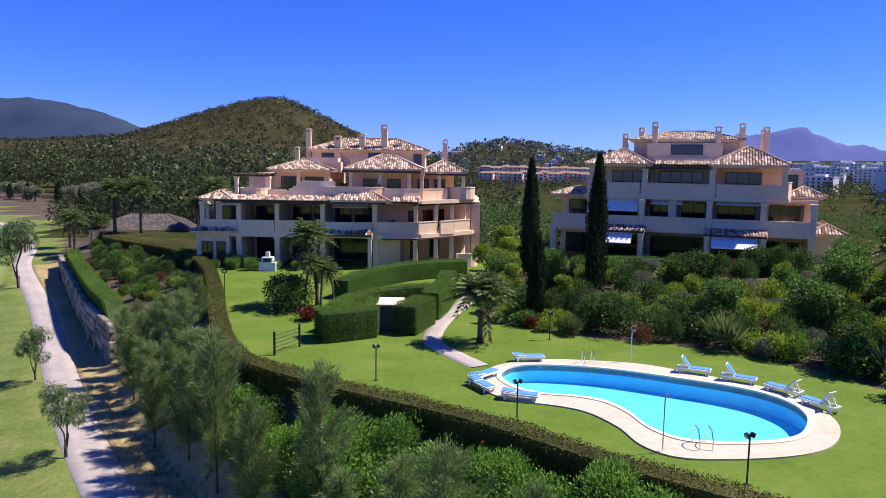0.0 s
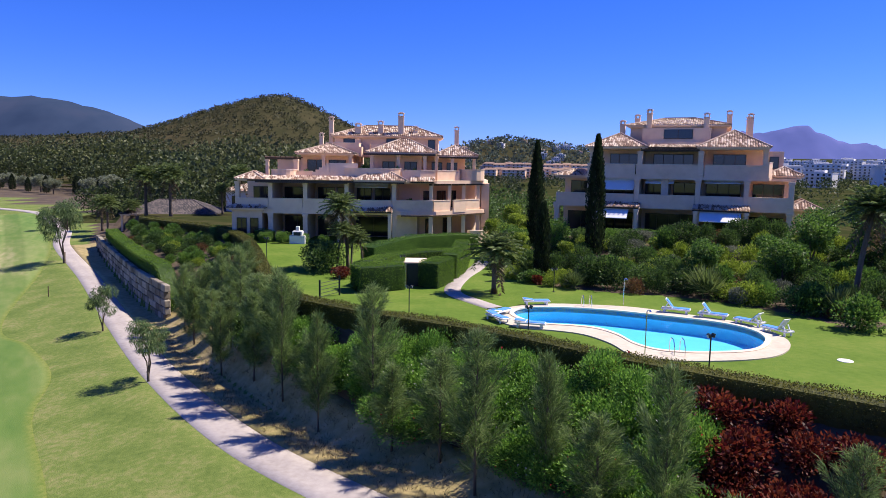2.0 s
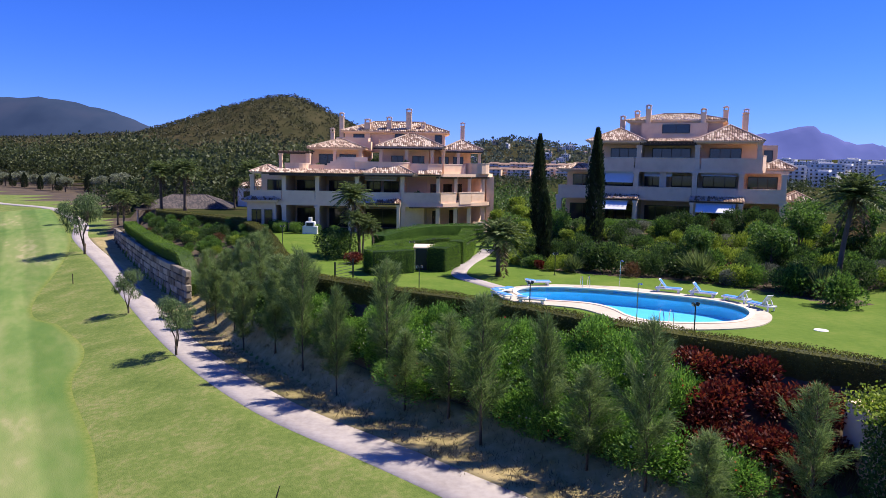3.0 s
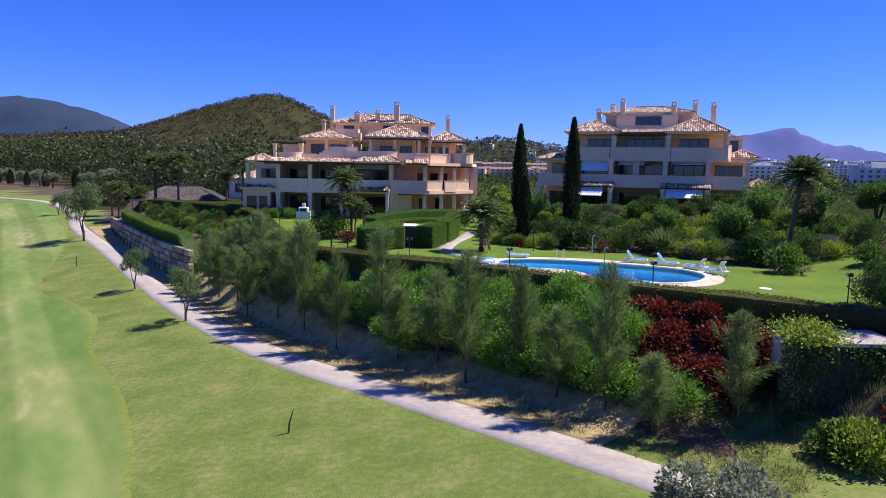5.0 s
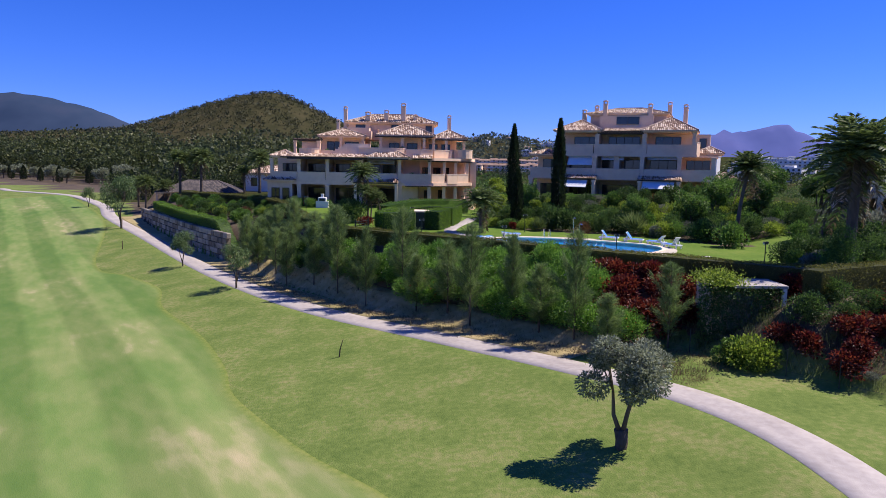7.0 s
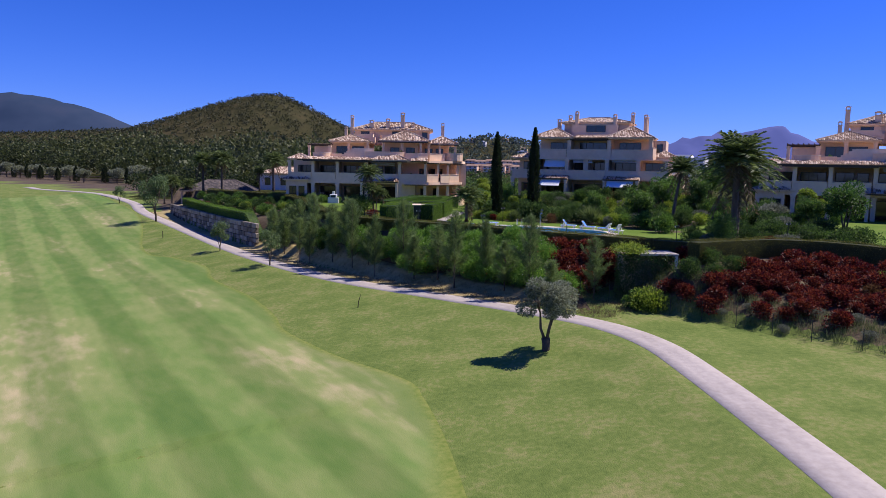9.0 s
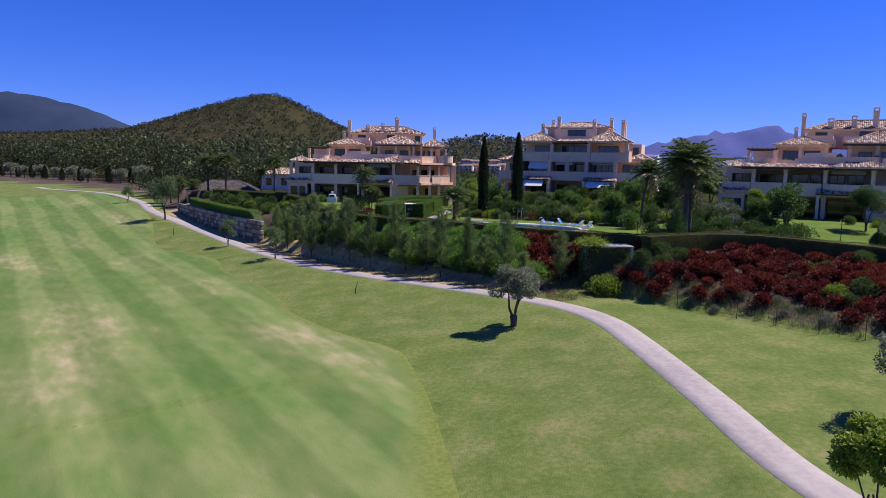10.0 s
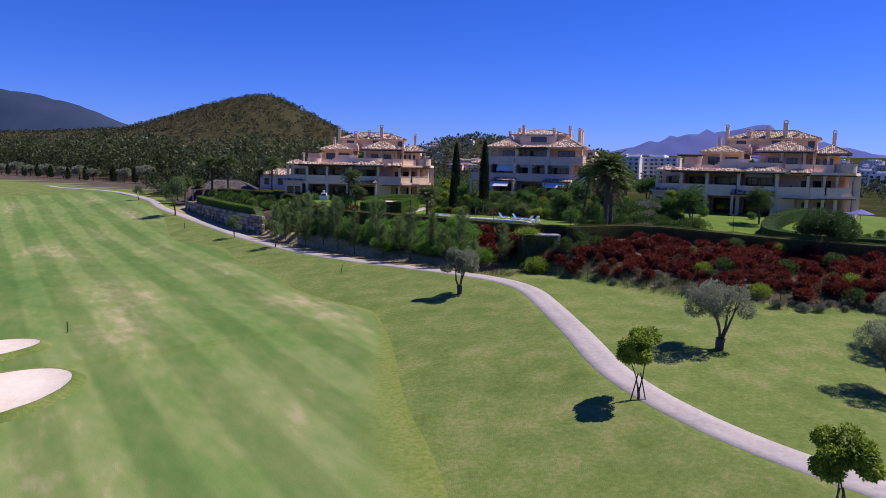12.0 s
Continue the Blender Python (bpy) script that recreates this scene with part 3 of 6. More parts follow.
    parapet(h, arc(10.4, 4.6, 1.5, -130, 40), -0.6, 1.0)
    window(h, 12.3, 13.7, 6.8, 3.7, 6.2, 2, 90)
    part("wall", boxes((11.2, 12.25, 6.1, 10.5, -0.6, 6.95)), RENDER, h)
    # eaves of the first floor, then the terraces
    lean_roof(h, -17.2, -4.4, -2.7, -1.1, 7.2, 7.7)
    hip_roof(h, -4.5, 1.9, -3.0, 1.4, 7.3, 8.3)
    lean_roof(h, 2.2, 5.2, -2.1, -0.6, 7.2, 7.75)
    part("pergola_beam", boxes((-16.2, -5.2, -2.75, -2.5, 6.86, 7.08)), WOOD, h)
    part("pergola_beam", boxes((-5.6, 1.6, -2.95, -2.7, 6.95, 7.1)), WOOD, h)
    hip_roof(h, -18.8, -15.2, -2.4, 2.4, 7.25, 8.1)
    parapet(h, arc(-13.4, 0.6, 1.5, 180, 360), 7.35, 8.45)
    parapet(h, [(-11.8, 0.3), (-9.9, 0.3)], 7.35, 8.3)
    for k in range(5):
        part("stair_wall", boxes((-9.9 + 0.42 * k, -9.48 + 0.42 * k, -0.05, 0.3, 7.3, 8.2 + 0.26 * k)), COPING, h)
    part("stair_wall", boxes((-7.8, -4.3, 0.0, 0.35, 7.3, 9.3)), COPING, h)
    parapet(h, arc(-2.4, 1.6, 4.0, 200, 330, 14, 3.0), 7.4, 8.75)
    parapet(h, [(1.2, -0.5), (3.4, -0.6), (5.2, 0.2)], 7.35, 8.6)
    parapet(h, [(5.4, 0.6), (8.2, 3.2)], 7.35, 8.6)
    parapet(h, arc(9.7, 5.2, 1.7, -150, 60), 7.35, 8.75)
    # second floor rooms
    part("wall", boxes((-12.2, -5.6, 4.6, 17, 7.3, 10.4)), RENDER, h)
    part("wall", boxes((-15.6, -12.21, 6, 17, 7.3, 10.0)), RENDER, h)
    window(h, -11.4, -9.0, 4.54, 7.5, 9.7)
    window(h, -8.6, -6.4, 4.54, 7.5, 9.7)
    for x in (-9.0, -5.6):
        column(h, x, 3.0, 7.35, 10.35, 0.42)
    pergola(h, -16.0, -12.0, 1.2, 6.0, 9.9)
    column(h, -12.2, 1.6, 7.35, 9.7, 0.5)
    column(h, -15.8, 1.6, 7.35, 9.7, 0.4)
    hip_roof(h, -12.6, -4.9, 2.4, 9.8, 10.5, 11.75)
    part("wall", boxes((-3.0, 3.4, 3.6, 17, 7.3, 10.6)), RENDER, h)
    part("wall", boxes((3.41, 9.0, 6.6, 17, 7.3, 10.4)), RENDER, h)
    for x in (-2.7, 0.6):
        column(h, x, 1.1, 7.35, 10.55, 0.42)
    for x0, x1, y in ((-1.6, 0.0, 3.54), (1.2, 2.8, 3.54), (4.6, 6.0, 6.54), (6.6, 8.0, 6.54)):
        window(h, x0, x1, y, 7.45, 9.6)
    hip_roof(h, -3.4, 5.6, 0.5, 8.6, 10.7, 12.45)
    hip_roof(h, 4.8, 10.6, 3.4, 11.0, 10.45, 11.85)
    part("pergola_beam", boxes((-3.6, 5.2, 0.2, 0.45, 10.35, 10.55)), WOOD, h)
    part("pergola_beam", boxes((5.2, 10.6, 3.0, 3.25, 10.1, 10.3)), WOOD, h)
    for x, y in ((3.9, 0.9), (5.3, 2.4), (7.3, 3.3), (10.1, 4.2)):
        column(h, x, y, 7.35, 10.35, 0.4)
    # penthouse
    part("wall", boxes((-8.6, 5.4, 9.0, 16, 10.2, 13.0)), RENDER, h)
    part("wall", boxes((-9.4, -4.6, 6.2, 9.0, 10.2, 11.5)), RENDER, h)
    hip_roof(h, -9.0, 6.0, 8.2, 16.6, 13.0, 14.5)
    window(h, -7.4, -5.0, 8.94, 11.3, 12.6)
    window(h, -1.6, 0.6, 8.94, 11.4, 12.7)
    window(h, 4.0, 5.0, 8.94, 11.2, 12.6, 1)
    parapet(h, [(-9.3, 6.2), (-5.0, 6.2), (-5.0, 8.4)], 11.2, 12.0)
    parapet(h, [(-3.6, 8.0), (-3.4, 6.9), (1.6, 6.9), (1.8, 7.6)], 11.0, 11.9)
    for x, y, z0, z1, w, dd in ((-9.1, 9.6, 10, 15.6, 0.6, 0.6), (-9.9, 6.6, 10, 13.3, 0.5, 0.5), (-5.4, 9.2, 9.5, 14.75, 0.8, 0.9), (-2.4, 9.4, 10, 15.1, 0.7, 0.7),
                                (0.35, 9.4, 10, 16.25, 0.75, 0.75), (2.3, 9.8, 10, 14.5, 0.6, 0.6), (7.9, 11.6, 9, 14.6, 0.6, 0.6)):
        chimney(h, x, y, z0, z1, w, dd)
    return h


def house_b(m, label):
    """Symmetrical apartment house; origin on the ground below the second-floor balcony."""
    h = tagged(empty("apartment_house", m), label, "apartment house", "apartment houses")
    part("wall", boxes((-16.2, 9.8, 3.8, 15, -1.5, 3.1)), RENDER, h)
    part("wall", boxes((-16.2, 9.8, 4.2, 15, 3.5, 6.5)), RENDER, h)
    part("wall", boxes((-12.4, 7.0, 4.3, 14.5, 6.9, 10.0)), RENDER, h)
    part("floor_slab", boxes((-16.4, 10.0, -1.1, 15, 3.1, 3.5)), RENDER, h)
    part("floor_slab", boxes((-12.8, 7.4, -0.12, 14.6, 6.5, 6.9), (7.4, 10.2, 1.5, 14, 6.5, 6.8), (-16.4, -12.8, 1.5, 14, 6.4, 6.7)), RENDER, h)
    # ground floor
    for x in (-16, -11.6, -6.6, 0.1, 5.2, 9.6):
        column(h, x, -0.75, -1.5, 3.1, 0.6)
    for x0, x1 in ((-11.0, -6.0), (-0.3, 5.6)):
        lean_roof(h, x0, x1, -3.2, -1.15, 3.25, 3.75)
        column(h, x0 + 0.35, -2.9, -1.5, 3.1, 0.4)
        column(h, x1 - 0.35, -2.9, -1.5, 3.1, 0.4)
    awning(h, -11.0, -7.2, -2.9, 3.0, 1.3, 0.9)
    awning(h, 0.5, 4.7, -2.9, 3.0, 1.3, 0.9)
    for x0, x1, n in ((-15.6, -12.2, 2), (-11.0, -7.1, 3), (-6.0, -0.5, 4), (0.7, 4.7, 3), (5.7, 9.3, 3)):
        window(h, x0, x1, 3.74, -0.2, 2.3, n)
    for x in (-11.6, -6.6, 0.1, 5.2):   # walls between the deep loggias
        part("partition", boxes((x - 0.15, x + 0.15, -0.5, 3.79, -1.5, 3.09)), RENDER, h)
    for x in (-12.05, -6.6, 0.1, 5.15):
        part("partition", boxes((x - 0.15, x + 0.15, -0.6, 4.19, 3.5, 6.49)), RENDER, h)
    for x in (-6.5, 0.2):
        part("partition", boxes((x - 0.15, x + 0.15, 0.4, 4.29, 6.9, 9.99)), RENDER, h)
    # first floor
    for x0, x1 in ((-16.1, -12.2), (-11.9, -6.9), (-6.3, -0.2), (0.4, 4.9), (5.4, 9.9)):
        parapet(h, [(x0, -1.0), (x1, -1.0)], 3.2, 4.75)
    for x in (-12.05, -6.6, 0.1, 5.15, 9.6):
        column(h, x, -0.85, 3.5, 6.5, 0.55)
    for x0, x1, n in ((-15.4, -12.8, 2), (-11.2, -7.6, 3), (-6.2, -4.2, 2), (-2.9, -0.4, 2), (0.8, 4.6, 3), (5.9, 9.2, 3)):
        window(h, x0, x1, 4.14, 3.6, 6.1, n)
    part("wall", boxes((-4.0, -3.2, 0.2, 4.19, 3.5, 6.49)), RENDER, h)
    awning(h, -10.6, -7.0, 0.4, 6.35, 1.3, 1.1)
    awning(h, -5.8, -2.6, 0.8, 6.4, 0.6, 0.35)
    awning(h, 0.7, 4.8, 0.8, 6.4, 0.6, 0.2)
    # second floor
    for x0, x1 in ((-12.6, -7.0), (-6.9, 0.55), (0.65, 7.2)):
        parapet(h, [(x0, 0.0), (x1, 0.0)], 6.6, 8.25)
    parapet(h, [(7.2, 0.0), (7.6, 1.6), (7.4, 3.0)], 6.6, 8.6)
    for x0, x1, n in ((-10.6, -7.2, 3), (-5.4, -0.8, 4), (1.4, 5.0, 3)):
        window(h, x0, x1, 4.24, 7.0, 9.5, n)
    for x in (-6.5, 0.2):
        column(h, x, 0.15, 6.9, 9.75, 0.55)
    column(h, -12.2, 0.2, 6.9, 10.0, 0.4)
    column(h, 6.9, 0.2, 6.9, 10.0, 0.5)
    hip_roof(h, -12.9, -5.7, -0.7, 7.4, 10.2, 11.9)
    hip_roof(h, -0.3, 7.4, -0.7, 8.4, 10.2, 12.2)
    lean_roof(h, -5.7, -0.3, 0.6, 2.4, 10.2, 10.6)
    pergola(h, -6.4, 0.0, -0.3, 1.8, 9.95, 0.5)
    part("wall", boxes((-6.0, 0.0, 2.5, 9, 10.0, 10.9)), RENDER, h)
    # wings
    hip_roof(h, 7.0, 11.0, 2.0, 10.5, 7.1, 8.1)
    hip_roof(h, 9.4, 12.9, 0.6, 8.0, 3.5, 4.4)
    part("wall", boxes((9.8, 12.3, 1.4, 8, -1.5, 3.3)), RENDER, h)
    hip_roof(h, -17.0, -12.6, 1.2, 9.5, 6.75, 7.5)
    part("wall", boxes((7.0, 9.0, 5.0, 12.0, 6.9, 9.9)), RENDER, h)
    window(h, 7.5, 8.5, 4.94, 7.9, 9.3, 1)
    # penthouse
    part("wall", boxes((-8.4, 2.7, 5.0, 12, 10.2, 12.9), (-6.8, 1.0, 3.6, 5.0, 10.2, 12.6)), RENDER, h)
    window(h, -4.3, -1.0, 3.54, 11.3, 12.4, 2)
    hip_roof(h, -8.9, 3.2, 4.2, 12.6, 12.95, 14.0)
    for x, y, z0, z1 in ((-9.5, 6.0, 9.5, 13.75), (-8.0, 8.4, 11, 14.6), (-6.1, 4.3, 9.5, 14.95), (0.45, 4.3, 9.5, 14.4), (2.9, 9.4, 11, 15.05), (5.3, 7.4, 9.5, 14.5), (5.2, 11.0, 9.5, 14.4)):
        chimney(h, x, y, z0, z1, 0.62, 0.62)
    part("stair_wall", boxes((-12.6, -8.4, 5.2, 9.0, 10.2, 11.2)), RENDER, h)
    return h


house_a(pose(-8, 78, 0.8), "cream rendered stepped apartment house with barrel-tiled roofs")
house_b(pose(27.3, 72.2, 2.3, 0, 0, -22), "cream rendered apartment house with wide balconies and white awnings")
house_a(pose(59.5, 41.2, 1.2, 0, 0, -31), "cream rendered stepped apartment house beside a round tree")


# ---- planting ----
RNG = np.random.default_rng(5)


def unit(n):
    v = RNG.normal(size=(n, 3))
    return v / np.linalg.norm(v, axis=1)[:, None]


def leaf_arrays(centre, along, length, width, droop=0.0):
    """Folded lance-shaped leaves: each four corners round a bent midrib, as two triangles."""
    n = len(centre)
    along = along / np.linalg.norm(along, axis=1)[:, None]
    side = np.cross(along, unit(n))
    side /= np.linalg.norm(side, axis=1)[:, None] + 1e-9
    L = (length * RNG.uniform(0.6, 1.3, n))[:, None]
    W = (width * RNG.uniform(0.7, 1.2, n))[:, None]
    fold = np.cross(side, along) * W * 0.35
    tip = centre + along * L
    tip[:, 2] -= droop * L[:, 0]
    mid = centre + along * L * 0.45
    return np.stack([centre, mid + side * W + fold, tip, mid - side * W + fold], 1)


def quads_mesh(name, quads, mat, parent=None):
    n = len(quads)
    me = bpy.data.meshes.new(name)
    me.vertices.add(n * 4)
    me.vertices.foreach_set("co", quads.reshape(-1).astype(np.float32))
    me.loops.add(n * 4)
    me.loops.foreach_set("vertex_index", np.arange(n * 4, dtype=np.int32))
    me.polygons.add(n)
    me.polygons.foreach_set("loop_start", np.arange(0, n * 4, 4, dtype=np.int32))
    me.polygons.foreach_set("loop_total", np.full(n, 4, dtype=np.int32))
    me.materials.append(mat)
    me.update(calc_edges=True)
    ob = new(name, me)
    ob.parent = parent
    return ob


def clump_points(n, centres, radii, shell=0.55):
    """Points in the outer shells of several blobs."""
    k = RNG.integers(0, len(centres), n)
    d = unit(n)
    r = RNG.uniform(shell, 1.0, n) ** 0.7
    return np.array(centres)[k] + d * np.array(radii)[k] * r[:, None], d


def bush(name, radius, height, leaf, mat, n=1500, lumps=9, length=0.16, width=0.05, up=0.4, parent=None):
    """A rounded shrub of many leaves on a few lobes, its foot at the origin."""
    cs, rs = [], []
    for k in range(lumps):
        a, q = RNG.uniform(0, 2 * math.pi), RNG.uniform(0, 0.62) * radius
        s = RNG.uniform(0.42, 0.62)
        cs.append((q * math.cos(a), q * math.sin(a), height * (RNG.uniform(0.35, 0.66) - 0.12 * (q / radius))))
        rs.append((radius * s, radius * s, height * s * 0.72))
    p, d = clump_points(n, cs, rs)
    p[:, 2] = np.maximum(p[:, 2], 0.03)
    along = d + unit(n) * 0.7 + np.array([0, 0, up])
    return quads_mesh(name, leaf_arrays(p, along, length, width), mat, parent)


def thing_of(ob, label, category, group=""):
    return tagged(ob, label, category, group)


def place(proto, x, y, s=1.0, turn=None, z=None, sz=None):
    z = ground_z(x, y) if z is None else z
    m = pose(x, y, z - 0.03, 0, 0, RNG.uniform(0, 360) if turn is None else turn) @ Matrix.Diagonal((s, s, sz or s, 1))
    ob = copy_thing(proto, m)
    ob.scale = (s, s, sz or s)
    return ob


PROTO = []


def proto(ob):
    """A first of its kind; it is taken away once its copies stand."""
    PROTO.append(ob)
    return ob


def trunk(name, pts, radii, parent, sides=8, mat=None):
    bm = tube(bmesh.new(), pts, radii, sides)
    for f in bm.faces:
        f.smooth = True
    return part(name, bm, mat or BARK, parent)


def casuarina(height, seed_n=5600):
    """Young feathery tree: straight stem and drooping sprays of fine needles on rising limbs."""
    root = empty("casuarina_tree")
    trunk("trunk", [(0, 0, -0.2), (0.04, 0.02, height * 0.4), (-0.03, 0.05, height * 0.97)], [0.07, 0.05, 0.01], root, 6)
    quads = []
    bm = bmesh.new()
    n = 58
    for k in range(n):
        f = (k + 0.5) / n
        z0 = height * (0.13 + 0.80 * f ** 0.92)
        a = k * 2.4 + RNG.uniform(-0.4, 0.4)
        reach = height * (0.205 * (1 - f) ** 0.8 + 0.012) * min(1.0, 0.5 + 2.4 * f) * RNG.uniform(0.35, 1.5)
        tip = Vector((reach * math.cos(a), reach * math.sin(a), z0 + reach * RNG.uniform(0.5, 1.7)))
        base = Vector((0, 0, z0))
        tube(bm, [tuple(base), tuple(base.lerp(tip, 0.5) + Vector((0, 0, 0.03))), tuple(tip)], [0.018, 0.012, 0.004], 4)
        m = int(seed_n / n * (0.3 + reach / (height * 0.13)))
        t = RNG.uniform(0.12, 1.0, m)[:, None]
        c = np.array(base) * (1 - t) + np.array(tip) * t + RNG.normal(size=(m, 3)) * 0.085
        out = np.array(tip - base)[None] / reach * 0.9 + unit(m) * 0.8 + np.array([0, 0, 0.25])
        quads.append(leaf_arrays(c, out, 0.42 + 0.2 * (1 - f), 0.012, 0.25))
    part("limb", bm, BARK, root)
    quads_mesh("needles", np.concatenate(quads), CASUARINA, root)
    return root


def crown_tree(name, height, spread, mat, leaves=5000, length=0.12, width=0.035, stems=3, clear=0.35, lobes=14, thick=0.09, hang=0.0, gnarl=0.12, base=1.8, lobe=(0.30, 0.46)):
    """A small broad tree: stems that fork from a stout base into a lobed crown with gaps."""
    root = empty(name)
    bm = tube(bmesh.new(), [(0, 0, -0.2), (0.02, 0, height * 0.06), (0, 0.03, height * 0.17)], [thick * base, thick * base * 0.85, thick * base * 0.95], 9)
    cs, rs = [], []
    for k in range(stems):
        a = 2 * math.pi * k / stems + RNG.uniform(-0.4, 0.4)
        top = Vector((spread * 0.42 * math.cos(a), spread * 0.42 * math.sin(a), height * 0.68))
        pts = [Vector((0, 0, height * 0.10)).lerp(top, f) + Vector((RNG.uniform(-gnarl, gnarl), RNG.uniform(-gnarl, gnarl), 0)) * (1 if 0 < f < 1 else 0) for f in (0, 0.35, 0.7, 1)]
        tube(bm, [tuple(p) for p in pts], [thick, thick * 0.75, thick * 0.5, thick * 0.2], 7)
        for j in range(3):
            e = top + Vector((RNG.uniform(-1, 1), RNG.uniform(-1, 1), RNG.uniform(-0.1, 0.6))) * spread * 0.4
            tube(bm, [tuple(pts[2]), tuple(pts[2].lerp(e, 0.6)), tuple(e)], [thick * 0.4, thick * 0.25, thick * 0.08], 5)
    for f in bm.faces:
        f.smooth = True
    part("trunk", bm, BARK, root)
    for k in range(lobes):
        a, q = RNG.uniform(0, 2 * math.pi), spread * math.sqrt(RNG.uniform(0, 1)) * 0.72
        s = spread * RNG.uniform(*lobe)
        cs.append((q * math.cos(a), q * math.sin(a), height * RNG.uniform(clear + 0.18, 0.9) - 0.18 * height * (q / spread) ** 2))
        rs.append((s, s, s * 0.85))
    p, d = clump_points(leaves, cs, rs, 0.35)
    quads_mesh("crown", leaf_arrays(p, d + unit(leaves) * 0.8 + np.array([0, 0, -hang]), length, width, hang * 0.5), mat, root)
    return root


def fan_palm(height, fronds=34, reach=1.6, skirt=14, r=0.2, lean=0.0):
    """Palm with a ringed trunk, arching fronds of many leaflets and a few dry ones hanging below."""
    root = empty("palm_tree")
    pts = [(lean * (k / 8) ** 2, 0, height * k / 8 - (0.2 if k == 0 else 0)) for k in range(9)]
    trunk("trunk", pts, [r * (1.35 if k == 0 else 1.0 - 0.03 * k) for k in range(9)], root, 10)
    top = np.array([lean, 0, height])
    for name, count, mat, lo, hi in (("fronds", fronds, PALM_LEAF, -0.25, 1.25), ("dry_fronds", skirt, PALM_DEAD, -1.35, -0.75)):
        quads = []
        for k in range(count):
            a = 2.39996 * k + RNG.uniform(-0.2, 0.2)
            el = lo + (hi - lo) * ((k + 0.5) / count) ** 0.8
            L = reach * RNG.uniform(0.85, 1.1)
            rib = []
            for s in np.linspace(0, 1, 9):
                rib.append((L * s * math.cos(el), L * s * math.sin(el) - 0.34 * L * s * s))
            rib = [top + np.array([math.cos(a) * q, math.sin(a) * q, z]) for q, z in rib]
            for j in range(1, 9):
                d = rib[j] - rib[j - 1]
                quads.append(leaf_arrays(np.array([rib[j - 1]]), d[None] * 1.0, np.linalg.norm(d) * 1.0, 0.02))
                m = 10
                t = RNG.uniform(0, 1, m)[:, None]
                c = rib[j - 1] * (1 - t) + rib[j] * t
                sd = np.array([-math.sin(a), math.cos(a), 0.0])
                sg = np.where(np.arange(m) % 2, 1.0, -1.0)[:, None]
                out = sd * sg + d / np.linalg.norm(d) * 0.75 + np.array([0, 0, 0.15]) + unit(m) * 0.12
                quads.append(leaf_arrays(c, out, 0.32 * L * (1.15 - 0.09 * j), 0.045, 0.2))
        quads_mesh(name, np.concatenate(quads), mat, root)
    return root


def cypress(height, r, leaves=9000):
    root = empty("cypress_tree")
    trunk("trunk", [(0, 0, -0.2), (0, 0, height * 0.5), (0, 0, height * 0.9)], [0.13, 0.08, 0.02], root, 6)
    t = RNG.uniform(0, 1, leaves) ** 0.85
    rad = r * np.minimum(1, (1 - t) * 2.2) ** 0.7 * (0.75 + 0.25 * np.minimum(1, t * 8)) * RNG.uniform(0.55, 1.08, leaves)
    a = RNG.uniform(0, 2 * math.pi, leaves)
    rad *= 1 + 0.16 * np.sin(5 * a + 9 * t)
    c = np.stack([rad * np.cos(a), rad * np.sin(a), 0.15 + t * (height - 0.3)], 1)
    out = np.stack([np.cos(a) * 0.35, np.sin(a) * 0.35, np.ones(leaves)], 1) + unit(leaves) * 0.3
    quads_mesh("crown", leaf_arrays(c, out, 0.34, 0.05), CYPRESS, root)
    return root


